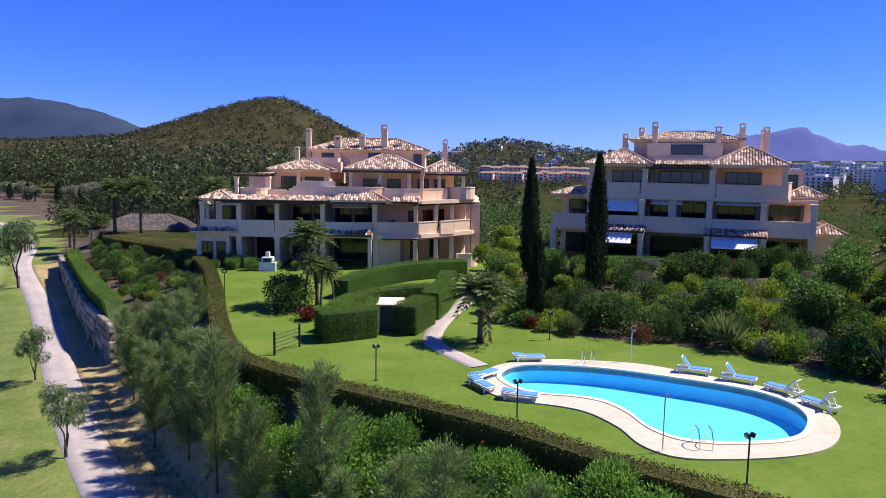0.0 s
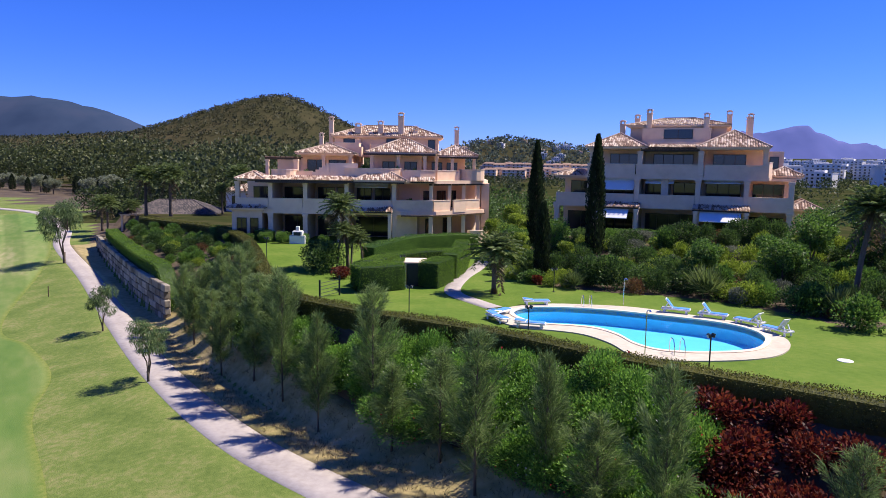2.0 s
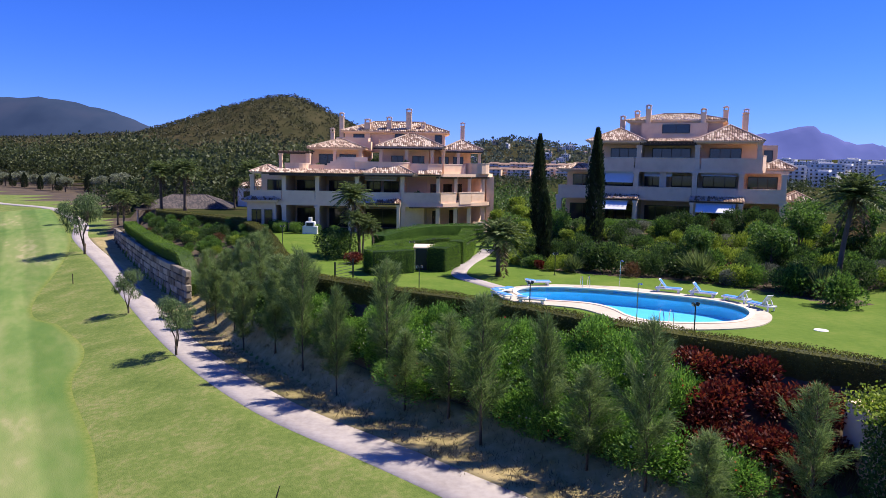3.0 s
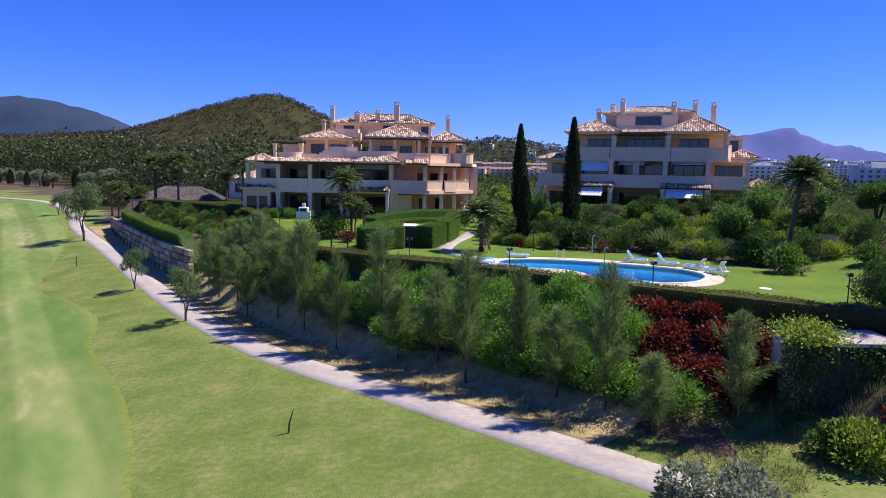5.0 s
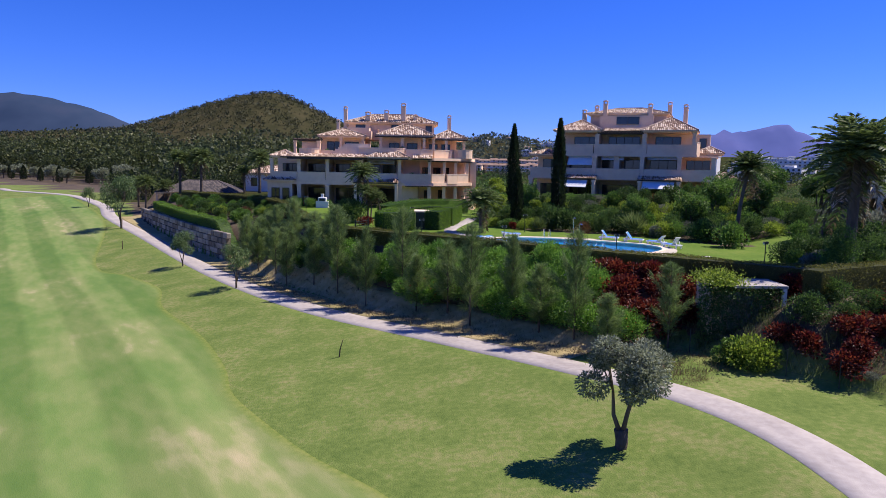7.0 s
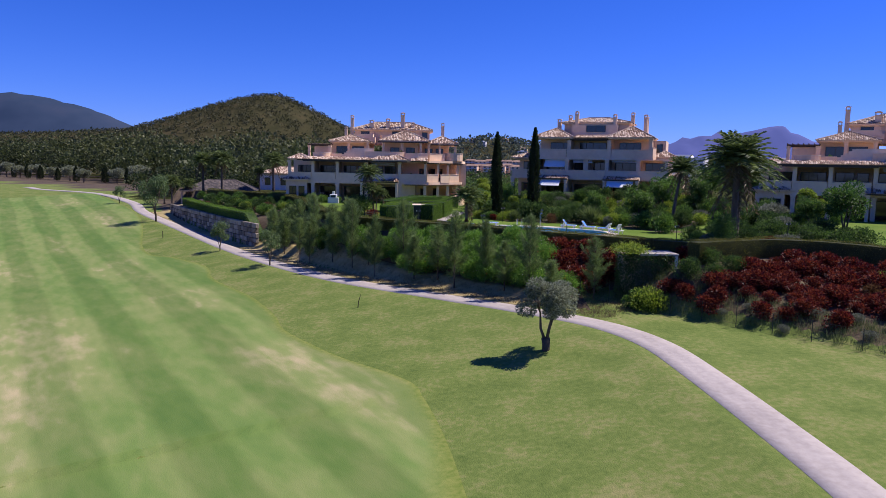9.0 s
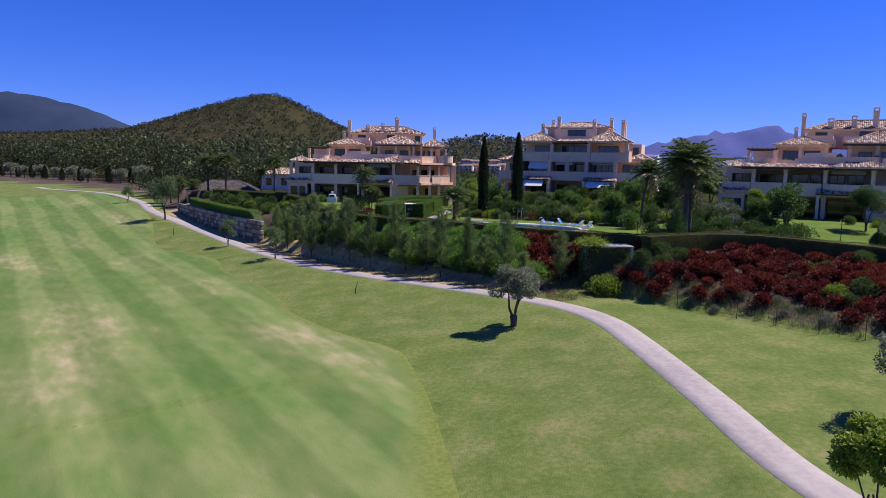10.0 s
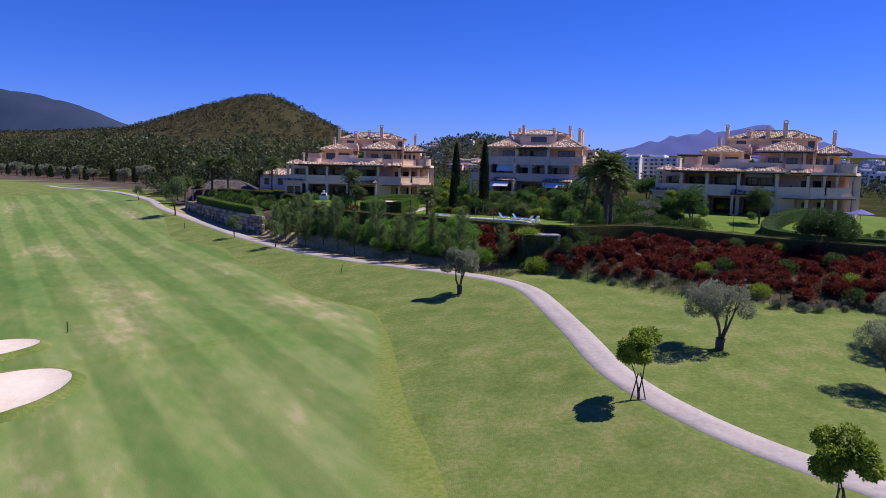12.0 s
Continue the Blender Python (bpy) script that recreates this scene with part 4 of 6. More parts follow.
def hedge(name, line, width, height, mat, per_m2, label, length=0.07, leafw=0.035, base_dz=0.0, wobble=0.05, shade_core=None):
    """A clipped hedge along a plan line: an inner body and a dense skin of small leaves."""
    root = tagged(empty(name), label, "hedge")
    ln = spline([tuple(p[:2]) for p in line], 4)
    seg = np.hypot(*(ln[1:] - ln[:-1]).T)
    cum = np.concatenate([[0], np.cumsum(seg)])
    gz = land(ln[:, 0], ln[:, 1])[0] + base_dz
    n = int(cum[-1] * (width + 2 * height) * per_m2)
    s = RNG.uniform(0, cum[-1], n)
    px, py, pz = (np.interp(s, cum, v) for v in (ln[:, 0], ln[:, 1], gz))
    k = np.clip(np.searchsorted(cum, s) - 1, 0, len(seg) - 1)
    t = (ln[k + 1] - ln[k]) / seg[k][:, None]
    nrm = np.stack([-t[:, 1], t[:, 0]], 1)
    f = RNG.uniform(0, 2 * height + width, n)
    top = (f > height) & (f < height + width)
    w = np.where(f <= height, -width / 2, np.where(top, f - height - width / 2, width / 2))
    hgt = np.where(f <= height, f, np.where(top, height, 2 * height + width - f))
    w = w + RNG.normal(size=n) * wobble
    hgt = hgt + np.where(top, np.abs(RNG.normal(size=n)) * wobble, 0) + 0.05 * np.sin(s * 0.9) + 0.03 * np.sin(s * 2.3 + 1)
    edge = np.minimum(1, (height - np.minimum(hgt, height)) / 0.15)
    w = np.where(top, w, w * (0.93 + 0.07 * edge))
    c = np.stack([px + nrm[:, 0] * w, py + nrm[:, 1] * w, pz + hgt], 1)
    out = np.stack([nrm[:, 0] * np.sign(w) * np.where(top, 0.2, 1), nrm[:, 1] * np.sign(w) * np.where(top, 0.2, 1), np.where(top, 1.0, 0.3)], 1) + unit(n) * 0.9
    for end in (0, -1):   # leaves over the two ends
        m = int(width * height * per_m2 * 1.3)
        t0 = (ln[1] - ln[0] if end == 0 else ln[-2] - ln[-1])
        t0 = t0 / np.linalg.norm(t0)
        q = RNG.uniform(-width / 2, width / 2, m)
        p2 = ln[end] + np.stack([-t0[1] * q, t0[0] * q], 1) - t0 * np.abs(RNG.normal(size=m) * wobble + 0.03)[:, None]
        c = np.vstack([c, np.column_stack([p2, gz[end] + RNG.uniform(0, height, m)])])
        out = np.vstack([out, np.array([-t0[0], -t0[1], 0.3]) + unit(m) * 0.9])
    quads_mesh("leaves", leaf_arrays(c, out, length, leafw), mat, root)
    bm = bmesh.new()
    rows = []
    for j in range(len(ln)):
        a, b = ln[max(0, j - 1)], ln[min(len(ln) - 1, j + 1)]
        d = (b - a) / np.linalg.norm(b - a)
        nn = np.array([-d[1], d[0]]) * (width / 2 - 0.05)
        rows.append([bm.verts.new((*(ln[j] + nn * sg), gz[j] + z)) for sg, z in ((-1, -0.4), (-1, height - 0.06), (1, height - 0.06), (1, -0.4))])
    for j in range(len(rows) - 1):
        for i in range(3):
            bm.faces.new((rows[j][i], rows[j][i + 1], rows[j + 1][i + 1], rows[j + 1][i]))
    bm.faces.new(rows[0])
    bm.faces.new(rows[-1][::-1])
    # a darker material here puts the shade between leaves into the body's colour
    part("hedge_body", bm, shade_core or mat, root)
    return root


hedge("clipped_hedge", HEDGE_LINE, 1.1, 1.15, HEDGE_MAT, 260, "long clipped brown-green hedge along the lawn edge")
hedge("clipped_hedge", EAST_LINE[:34], 1.2, 1.5, HEDGE_MAT, 150, "clipped dark hedge above a bank of red shrubs")


# ---- retaining wall ----
wall = tagged(empty("retaining_wall"), "retaining wall of large rough pale stone blocks", "wall", kind="structure")
wl = spline(WALL_LINE.tolist(), 5)
cumw = np.concatenate([[0], np.cumsum(np.hypot(*(wl[1:] - wl[:-1]).T))])
bmw = bmesh.new()
ribbon(bmw, [tuple(p) for p in wl], 0.5, -5.4, -1.75)
part("wall_backing", bmw, STONE, wall)
for row in range(5):
    s = -RNG.uniform(0, 0.8)
    while s < cumw[-1]:
        w = RNG.uniform(0.9, 1.7)
        c = min(max(s + w / 2, 0), cumw[-1])
        x, y = np.interp(c, cumw, wl[:, 0]), np.interp(c, cumw, wl[:, 1])
        x2, y2 = np.interp(min(c + 0.5, cumw[-1]), cumw, wl[:, 0]), np.interp(min(c + 0.5, cumw[-1]), cumw, wl[:, 1])
        yaw = math.degrees(math.atan2(y2 - y, x2 - x)) if c < cumw[-1] - 0.5 else -55
        ob = part("stone", boxes((-w / 2 + 0.03, w / 2 - 0.03, -0.42 - RNG.uniform(0, 0.12), 0.1, 0.03, 0.70), bevel=0.07), STONE, wall)
        ob.matrix_basis = pose(x, y, -5.15 + row * 0.72, RNG.uniform(-2, 2), RNG.uniform(-1.5, 1.5), yaw)
        s += w


# ---- pool ----
def ring_sheet(name, outer, inner, z, depth, mat):
    """A flat slab between two closed lines with as many points, with edges down to depth."""
    n = len(outer)
    verts = [(*p, zz) for line in (outer, inner) for zz in (z, z - depth) for p in line]
    faces = []
    for k in range(n):
        j = (k + 1) % n
        faces += [(k, j, 2 * n + j, 2 * n + k), (n + k, n + j, j, k), (2 * n + k, 2 * n + j, 3 * n + j, 3 * n + k)]
    return link_mesh(name, verts, faces, mat)


def even(line, n):
    ln = np.vstack([line, line[:1]])
    c = np.concatenate([[0], np.cumsum(np.hypot(*(ln[1:] - ln[:-1]).T))])
    s = np.linspace(0, c[-1], n, endpoint=False)
    return np.stack([np.interp(s, c, ln[:, 0]), np.interp(s, c, ln[:, 1])], 1)


inner = even(POOL_INNER, 140)
outer = even(np.array(POOL_OUTER), 140)
shift = min(range(140), key=lambda k: np.sum(np.hypot(*(np.roll(outer, -k, 0) - inner).T)))
outer = np.roll(outer, -shift, 0)
pool = tagged(empty("swimming_pool"), "kidney-shaped blue swimming pool with pale stone surround", "swimming pool")
ring_sheet("pool_surround", outer, inner, 0.07, 0.35, PAVING).parent = pool
lip = np.array([p + (q - p) / np.linalg.norm(q - p) * 0.28 for p, q in zip(inner, outer)])
inn = np.array([p - (q - p) / np.linalg.norm(q - p) * 0.05 for p, q in zip(inner, outer)])
ring_sheet("pool_coping", lip, inn, 0.11, 0.10, COPING).parent = pool
n = len(inner)
verts = [(*p, 0.0) for p in inner] + [(*p, -0.30) for p in inner] + [(*p, -1.0) for p in inner]
link_mesh("mosaic_band", verts[:2 * n], [(k, (k + 1) % n, n + (k + 1) % n, n + k) for k in range(n)], POOL_TILE, pool)
link_mesh("pool_shell", verts[n:], [(k, (k + 1) % n, n + (k + 1) % n, n + k) for k in range(n)] + [tuple(range(n, 2 * n))], POOL_BLUE, pool)
WATER = bpy.data.materials.new("water")
WATER.use_nodes = True
wt = WATER.node_tree
clear = wt.nodes.new("ShaderNodeBsdfTransparent")
clear.inputs[0].default_value = (0.82, 0.96, 1.0, 1)
gloss = wt.nodes.new("ShaderNodeBsdfGlossy")
gloss.inputs["Roughness"].default_value = 0.12
facing = wt.nodes.new("ShaderNodeFresnel")
facing.inputs["IOR"].default_value = 1.13
wmix = wt.nodes.new("ShaderNodeMixShader")
wv = wt.nodes.new("ShaderNodeTexNoise")
wv.inputs["Scale"].default_value, wv.inputs["Detail"].default_value = 1.6, 3
wbu = wt.nodes.new("ShaderNodeBump")
wbu.inputs["Strength"].default_value, wbu.inputs["Distance"].default_value = 0.3, 0.05
wt.links.new(wv.outputs["Fac"], wbu.inputs["Height"])
wt.links.new(wbu.outputs[0], gloss.inputs["Normal"])
wt.links.new(facing.outputs[0], wmix.inputs[0])
wt.links.new(clear.outputs[0], wmix.inputs[1])
wt.links.new(gloss.outputs[0], wmix.inputs[2])
wt.links.new(wmix.outputs[0], wt.nodes["Material Output"].inputs["Surface"])
water = link_mesh("pool_water", [(*p, -0.14) for p in inner], [tuple(range(n))[::-1] if np.sum(inner[:, 0] * np.roll(inner[:, 1], -1) - inner[:, 1] * np.roll(inner[:, 0], -1)) < 0 else tuple(range(n))], WATER, pool)
tagged(water, "clear blue pool water with faint ripples")


def ladder(x, y, yaw):
    ob = tagged(empty("pool_ladder", pose(x, y, 0.07, 0, 0, yaw)), "polished steel pool ladder with two curved handrails", "pool ladder", "pool ladders")
    for dx in (-0.28, 0.28):
        part("handrail", tube(bmesh.new(), [(dx, 0.75, 0), (dx, 0.72, 0.45), (dx, 0.5, 0.8), (dx, 0.15, 0.85), (dx, -0.1, 0.6), (dx, -0.15, -0.9)], 0.025, 6), STEEL, ob)
    for k in range(3):
        part("rung", boxes((-0.28, 0.28, -0.2, -0.1, -0.3 - 0.28 * k, -0.27 - 0.28 * k)), STEEL, ob)


ladder(8.8, 41.0, 0)
ladder(11.2, 29.2, 180)


def lounger(x, y, yaw, back, label):
    """Plastic sun lounger with a blue canvas bed; back is the angle of its headrest."""
    ob = tagged(empty("sun_lounger", pose(x, y, max(0.0, ground_z(x, y)) + 0.03, 0, 0, yaw)), label, "sun lounger", "sun loungers by the pool")
    part("frame", boxes((-0.95, 0.95, -0.34, -0.27, 0.26, 0.36), (-0.95, 0.95, 0.27, 0.34, 0.26, 0.36), (0.88, 0.95, -0.27, 0.27, 0.26, 0.36), (-0.95, -0.88, -0.27, 0.27, 0.26, 0.36), bevel=0.015), PLASTIC, ob)
    for sx in (-0.75, 0.7):
        for sy in (-0.3, 0.3):
            part("leg", boxes((sx - 0.06, sx + 0.06, sy - 0.035, sy + 0.035, 0.0, 0.27), bevel=0.01), PLASTIC, ob)
    part("seat_canvas", boxes((-0.25, 0.9, -0.26, 0.26, 0.345, 0.40), bevel=0.015), CUSHION, ob, "blue canvas seat")
    b = part("backrest", boxes((-0.78, 0, -0.3, 0.3, 0.0, 0.05), bevel=0.015), PLASTIC, ob)
    b.matrix_basis = pose(-0.25, 0, 0.36, 0, back, 0)
    part("back_canvas", boxes((-0.72, -0.04, -0.25, 0.25, 0.052, 0.085), bevel=0.01), CUSHION, b, "blue canvas headrest")
    if back > 20:
        p = part("prop", boxes((-0.03, 0.03, -0.25, -0.2, 0.0, 0.42), (-0.03, 0.03, 0.2, 0.25, 0.0, 0.42)), PLASTIC, ob)
        p.matrix_basis = pose(-0.72, 0, 0.3, 0, 25, 0)


UPR = "white plastic sun lounger with blue canvas and raised back"
FLAT = "white plastic sun lounger with blue canvas lying flat"
for x, y, yaw, back, lab in ((14.7, 39.8, -25, 52, UPR), (16.7, 38.3, -32, 52, UPR), (18.3, 36.4, 128, 45, UPR), (19.0, 34.1, 118, 58, UPR),
                             (5.3, 41.9, 5, 6, FLAT), (2.4, 38.2, 50, 8, FLAT), (2.1, 36.4, -60, 8, FLAT), (4.0, 34.7, -15, 5, FLAT)):
    lounger(x, y, yaw, back, lab)


def garden_lamp(x, y, h, z=None, head=True):
    z = ground_z(x, y) if z is None else z
    ob = tagged(empty("garden_lamp", pose(x, y, z, 0, 0, 20)), "dark metal garden lamp post with twin spot heads", "garden lamp", "garden lamps")
    part("post", tube(bmesh.new(), [(0, 0, -0.05), (0, 0, h)], 0.035, 8), DARK_METAL, ob)
    part("base_plate", boxes((-0.1, 0.1, -0.1, 0.1, 0, 0.03)), DARK_METAL, ob)
    for s in (-1, 1):
        b = part("lamp_head", boxes((-0.09, 0.09, -0.07, 0.07, -0.1, 0.1), bevel=0.02), DARK_METAL, ob)
        b.matrix_basis = pose(0.13 * s, 0, h + 0.05, 25, 0, 90 * s)
        part("lens", boxes((-0.07, 0.07, -0.085, -0.07, -0.075, 0.075)), WHITE, b)
    return ob


for x, y, h in ((3.5, 31.6, 1.9), (11.6, 25.4, 1.9), (-3.7, 37.6, 1.9), (-18.0, 56.4, 2.9), (-5.0, 51.0, 2.2), (21.8, 22.4, 1.8), (31.5, 20.0, 2.2), (43.5, 20.5, 2.1), (7.4, 47.5, 1.8)):
    garden_lamp(x, y, h)


def shower(x, y, h):
    ob = tagged(empty("pool_shower", pose(x, y, 0.07)), "slim steel shower pole beside the pool", "shower")
    part("pole", tube(bmesh.new(), [(0, 0, -0.05), (0, 0, h), (0.05, 0, h + 0.08), (0.16, 0, h + 0.08)], 0.03, 8), STEEL, ob)
    part("shower_head", tube(bmesh.new(), [(0.16, 0, h + 0.08), (0.18, 0, h + 0.0)], [0.03, 0.07], 8), STEEL, ob)


shower(11.6, 42.0, 1.9)
shower(9.3, 28.3, 2.4)

bmm = bmesh.new()
bmesh.ops.create_cone(bmm, cap_ends=True, segments=20, radius1=0.40, radius2=0.38, depth=0.03)
mh = part("manhole_cover", bmm, WHITE_PAINT)
mh.matrix_basis = pose(19.9, 28.3, 0.012)
tagged(mh, "pale round manhole cover in the lawn", "manhole cover")

# path over the lawn
garden_path = spline([(2.2, 40.6), (0.8, 43.0), (-0.5, 45.6), (-0.7, 48.6), (0.2, 54), (1.6, 59), (2.6, 64)], 8)
tagged(draped("garden_path", garden_path, 0.65, 0.65, 0.05, PATH_MAT), "pale paved garden path over the lawn", "path", kind="structure")


# ---- shed among clipped hedges ----
shed = tagged(empty("garden_shed", pose(-3.9, 50.6, 0)), "low cream garden shed with a flat pale roof", "shed")
part("wall", boxes((-0.85, 0.85, -1.4, 1.2, -0.1, 1.9)), RENDER, shed)
part("roof", boxes((-0.95, 0.95, -1.5, 1.3, 1.9, 2.0), bevel=0.02), COPING, shed, "flat pale roof slab")
part("door", boxes((-0.65, 0.6, -1.46, -1.41, 0.0, 1.85)), DARK_METAL, shed, "dark metal door")
part("door_handle", boxes((0.42, 0.48, -1.5, -1.46, 0.9, 1.05)), STEEL, shed)
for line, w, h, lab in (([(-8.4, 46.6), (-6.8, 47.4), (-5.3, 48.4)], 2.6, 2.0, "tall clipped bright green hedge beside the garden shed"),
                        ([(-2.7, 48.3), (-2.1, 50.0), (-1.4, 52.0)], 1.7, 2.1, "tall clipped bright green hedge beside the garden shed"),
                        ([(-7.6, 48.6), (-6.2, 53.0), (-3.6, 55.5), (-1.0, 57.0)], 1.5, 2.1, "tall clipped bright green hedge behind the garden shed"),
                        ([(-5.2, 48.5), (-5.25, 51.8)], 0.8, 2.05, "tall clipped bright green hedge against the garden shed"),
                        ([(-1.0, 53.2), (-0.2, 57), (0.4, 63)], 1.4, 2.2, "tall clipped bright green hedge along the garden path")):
    hedge("clipped_hedge", line, w, h, HEDGE_GREEN, 230, lab, shade_core=SHRUB_DARK)
hedge("clipped_hedge", [(-9.0, 60), (-6.0, 66), (-1.5, 71), (2.0, 74)], 1.6, 1.7, SHRUB_MID, 130, "broad clipped green hedge before the stepped house")
hedge("clipped_hedge", WALL_LINE[4:-1] + np.array([0.9, 0.4]), 1.5, 1.2, HEDGE_GREEN, 200, "clipped bright green hedge above the stone wall", shade_core=SHRUB_DARK)
hedge("clipped_hedge", [(-31, 80), (-26, 77.5), (-22, 74)], 1.0, 1.3, SHRUB_MID, 120, "clipped green hedge before the stepped house")
hedge("clipped_hedge", [(12.5, 66), (17, 68.8), (23, 66.6), (29, 64), (36, 61.5)], 1.0, 1.0, SHRUB_MID, 130, "clipped green hedge along the terrace")
hedge("clipped_hedge", [(60, 33), (54.5, 27.5), (49.6, 22), (46.4, 17), (46.0, 13.5), (48.6, 10), (55, 5.5), (62, 1)], 1.5, 1.7, SHRUB_DARK, 130, "clipped dark hedge curving round the lawn")
hedge("clipped_hedge", [(39, 16), (36, 20), (33, 22.4), (28.5, 23)], 0.8, 0.8, SHRUB_MID, 120, "low clipped hedge beside the lawn")

fence = tagged(empty("garden_gate"), "dark green metal railing gate at the hedge", "gate")
for x, y in ((-10.5, 42.4), (-9.4, 44.6)):
    part("gate_post", boxes((x - 0.06, x + 0.06, y - 0.06, y + 0.06, -0.1, 1.5)), DARK_METAL, fence)
for k in range(5):
    z = 0.25 + 0.25 * k
    part("rail", tube(bmesh.new(), [(-10.5, 42.4, z), (-9.4, 44.6, z)], 0.02, 6), DARK_METAL, fence)


# ---- pump house in the bank ----
pump = tagged(empty("pump_house"), "small pump house with flat pale roof, overgrown with creeper", "pump house")
part("wall", boxes((14.2, 18.3, 13.1, 15.6, -4.2, 0.15)), RENDER, pump)
part("roof", boxes((15.3, 18.55, 12.5, 15.2, 0.15, 0.33), bevel=0.02), PATH_MAT, pump, "flat pale concrete roof")
part("corner_post", boxes((18.28, 18.5, 12.55, 12.77, -3.6, 0.15)), WHITE_PAINT, pump, "white corner post")
c = np.stack([RNG.uniform(13.3, 18.2, 9000), np.full(9000, 13.0) - np.abs(RNG.normal(size=9000)) * 0.28, 0.35 - 3.9 * RNG.uniform(0, 1, 9000) ** 1.2], 1)
quads_mesh("creeper", leaf_arrays(c, np.array([0, -0.6, -0.5]) + unit(9000) * 0.8, 0.13, 0.05), SHRUB_DARK, pump)
c = np.stack([RNG.normal(14.6, 0.6, 3500), RNG.normal(13.3, 0.7, 3500), 0.35 + np.abs(RNG.normal(size=3500)) * 0.3], 1)
quads_mesh("creeper", leaf_arrays(c, np.array([0, 0, 0.6]) + unit(3500), 0.14, 0.05), SHRUB_LIME, pump)
c = np.stack([RNG.normal(15.9, 0.6, 2500), np.full(2500, 12.75) - np.abs(RNG.normal(size=2500)) * 0.12, RNG.uniform(-3.0, 0.0, 2500)], 1)
quads_mesh("dry_creeper", leaf_arrays(c, np.array([0, -0.1, -1.0]) + unit(2500) * 0.25, 0.5, 0.008), SHRUB_GREY, pump)


# ---- shrubs and trees ----
def along_line(line, s):
    c = np.concatenate([[0], np.cumsum(np.hypot(*(line[1:, :2] - line[:-1, :2]).T))])
    x, y = np.interp(s, c, line[:, 0]), np.interp(s, c, line[:, 1])
    x2, y2 = np.interp(s + 0.4, c, line[:, 0]), np.interp(s + 0.4, c, line[:, 1])
    d = np.array([x2 - x, y2 - y])
    d /= np.linalg.norm(d) + 1e-9
    return np.array([x, y]), np.array([-d[1], d[0]])


def protos(maker, label, category, group):
    out = []
    for m in maker:
        out.append(proto(tagged(m, label, category, group)))
    return out


cas = protos([casuarina(h) for h in (6.4, 5.0, 5.7)], "young feathery grey-green casuarina tree beside the path", "casuarina tree", "casuarina trees along the path")
near_path = spline(PATH_LINE[38:70].tolist(), 4)
cum = np.concatenate([[0], np.cumsum(np.hypot(*(near_path[1:, :2] - near_path[:-1, :2]).T))])
s = 0.0
k = 0
while s < cum[-1]:
    p, nl = along_line(near_path, s)
    if 9.5 < p[1] < 52 and p[0] < 7.5:
        q = p + nl * (RNG.uniform(3.2, 4.4) if k % 2 else RNG.uniform(4.2, 5.6))
        f = 1.05 if p[1] > 16 else 0.95
        place(cas[k % 3], q[0], q[1], f * RNG.uniform(0.75, 1.15), sz=f * RNG.uniform(0.7, 1.22))
    s += 2.3 if p[1] > 30 else 2.8
    k += 1
for x, y, f in ((-25.0, 56.0, 0.75), (-22.6, 53.4, 0.9), (-20.0, 49.5, 0.95), (-17.4, 46.0, 0.9), (-22.5, 57, 0.7), (-18.4, 51.5, 0.75), (11.6, 12.8, 0.85)):
    place(cas[k % 3], x, y, f)
    k += 1

ole = protos([bush("oleander_bush", 1.45, 2.3, None, OLEANDER, 4400, 13, 0.16, 0.034, 0.7) for _ in range(3)], "dense bright green oleander bush on the bank", "oleander", "oleander bushes on the bank")
BLOSSOM = [leaf_material(n, a, b) for n, a, b in (("red_blossom", (0.45, 0.03, 0.03), (0.7, 0.08, 0.06)), ("white_blossom", (0.6, 0.55, 0.5), (0.8, 0.75, 0.7)))]
for ob, mat in zip(ole, (BLOSSOM[0], BLOSSOM[1])):
    bush("blossom", 1.5, 2.45, None, mat, 34, 9, 0.10, 0.06, 0.7, ob)
red = protos([bush("red_shrub", 1.3, 1.6, None, RED_LEAF, 1700, 10, 0.21, 0.06, 0.1) for _ in range(3)], "dark red leafy shrub on the bank", "shrub", "red shrubs on the bank")
brown = protos([bush("brown_shrub", 1.0, 1.3, None, SHRUB_RUST, 1400, 9, 0.16, 0.03, 0.5)], "dry rust-brown shrub on the bank", "shrub", "shrubs on the bank")
mid_b = protos([bush("green_shrub", 1.2, 1.7, None, SHRUB_MID, 2400, 10, 0.16, 0.05, 0.4) for _ in range(2)], "rounded mid-green garden shrub", "shrub", "garden shrubs")
dark_b = protos([bush("dark_shrub", 1.4, 2.2, None, SHRUB_DARK, 2600, 11, 0.15, 0.05, 0.3) for _ in range(2)], "dense dark green garden shrub", "shrub", "garden shrubs")
lime_b = protos([bush("lime_shrub", 1.1, 1.6, None, SHRUB_LIME, 2200, 9, 0.14, 0.045, 0.6)], "bright lime-green rounded shrub", "shrub", "garden shrubs")
grey_b = protos([bush("grey_shrub", 1.2, 1.3, None, SHRUB_GREY, 2200, 9, 0.13, 0.03, 0.7)], "low silver-grey leafy shrub", "shrub", "garden shrubs")
spiky = protos([bush("spiky_plant", 0.9, 1.2, None, PALM_LEAF, 500, 3, 1.0, 0.04, 1.2)], "spiky green plant with long arching leaves", "plant", "garden shrubs")
ball = protos([bush("clipped_ball_shrub", 0.9, 1.35, None, SHRUB_MID, 3200, 16, 0.08, 0.035, 0.2)], "clipped round green shrub", "shrub", "clipped round shrubs")

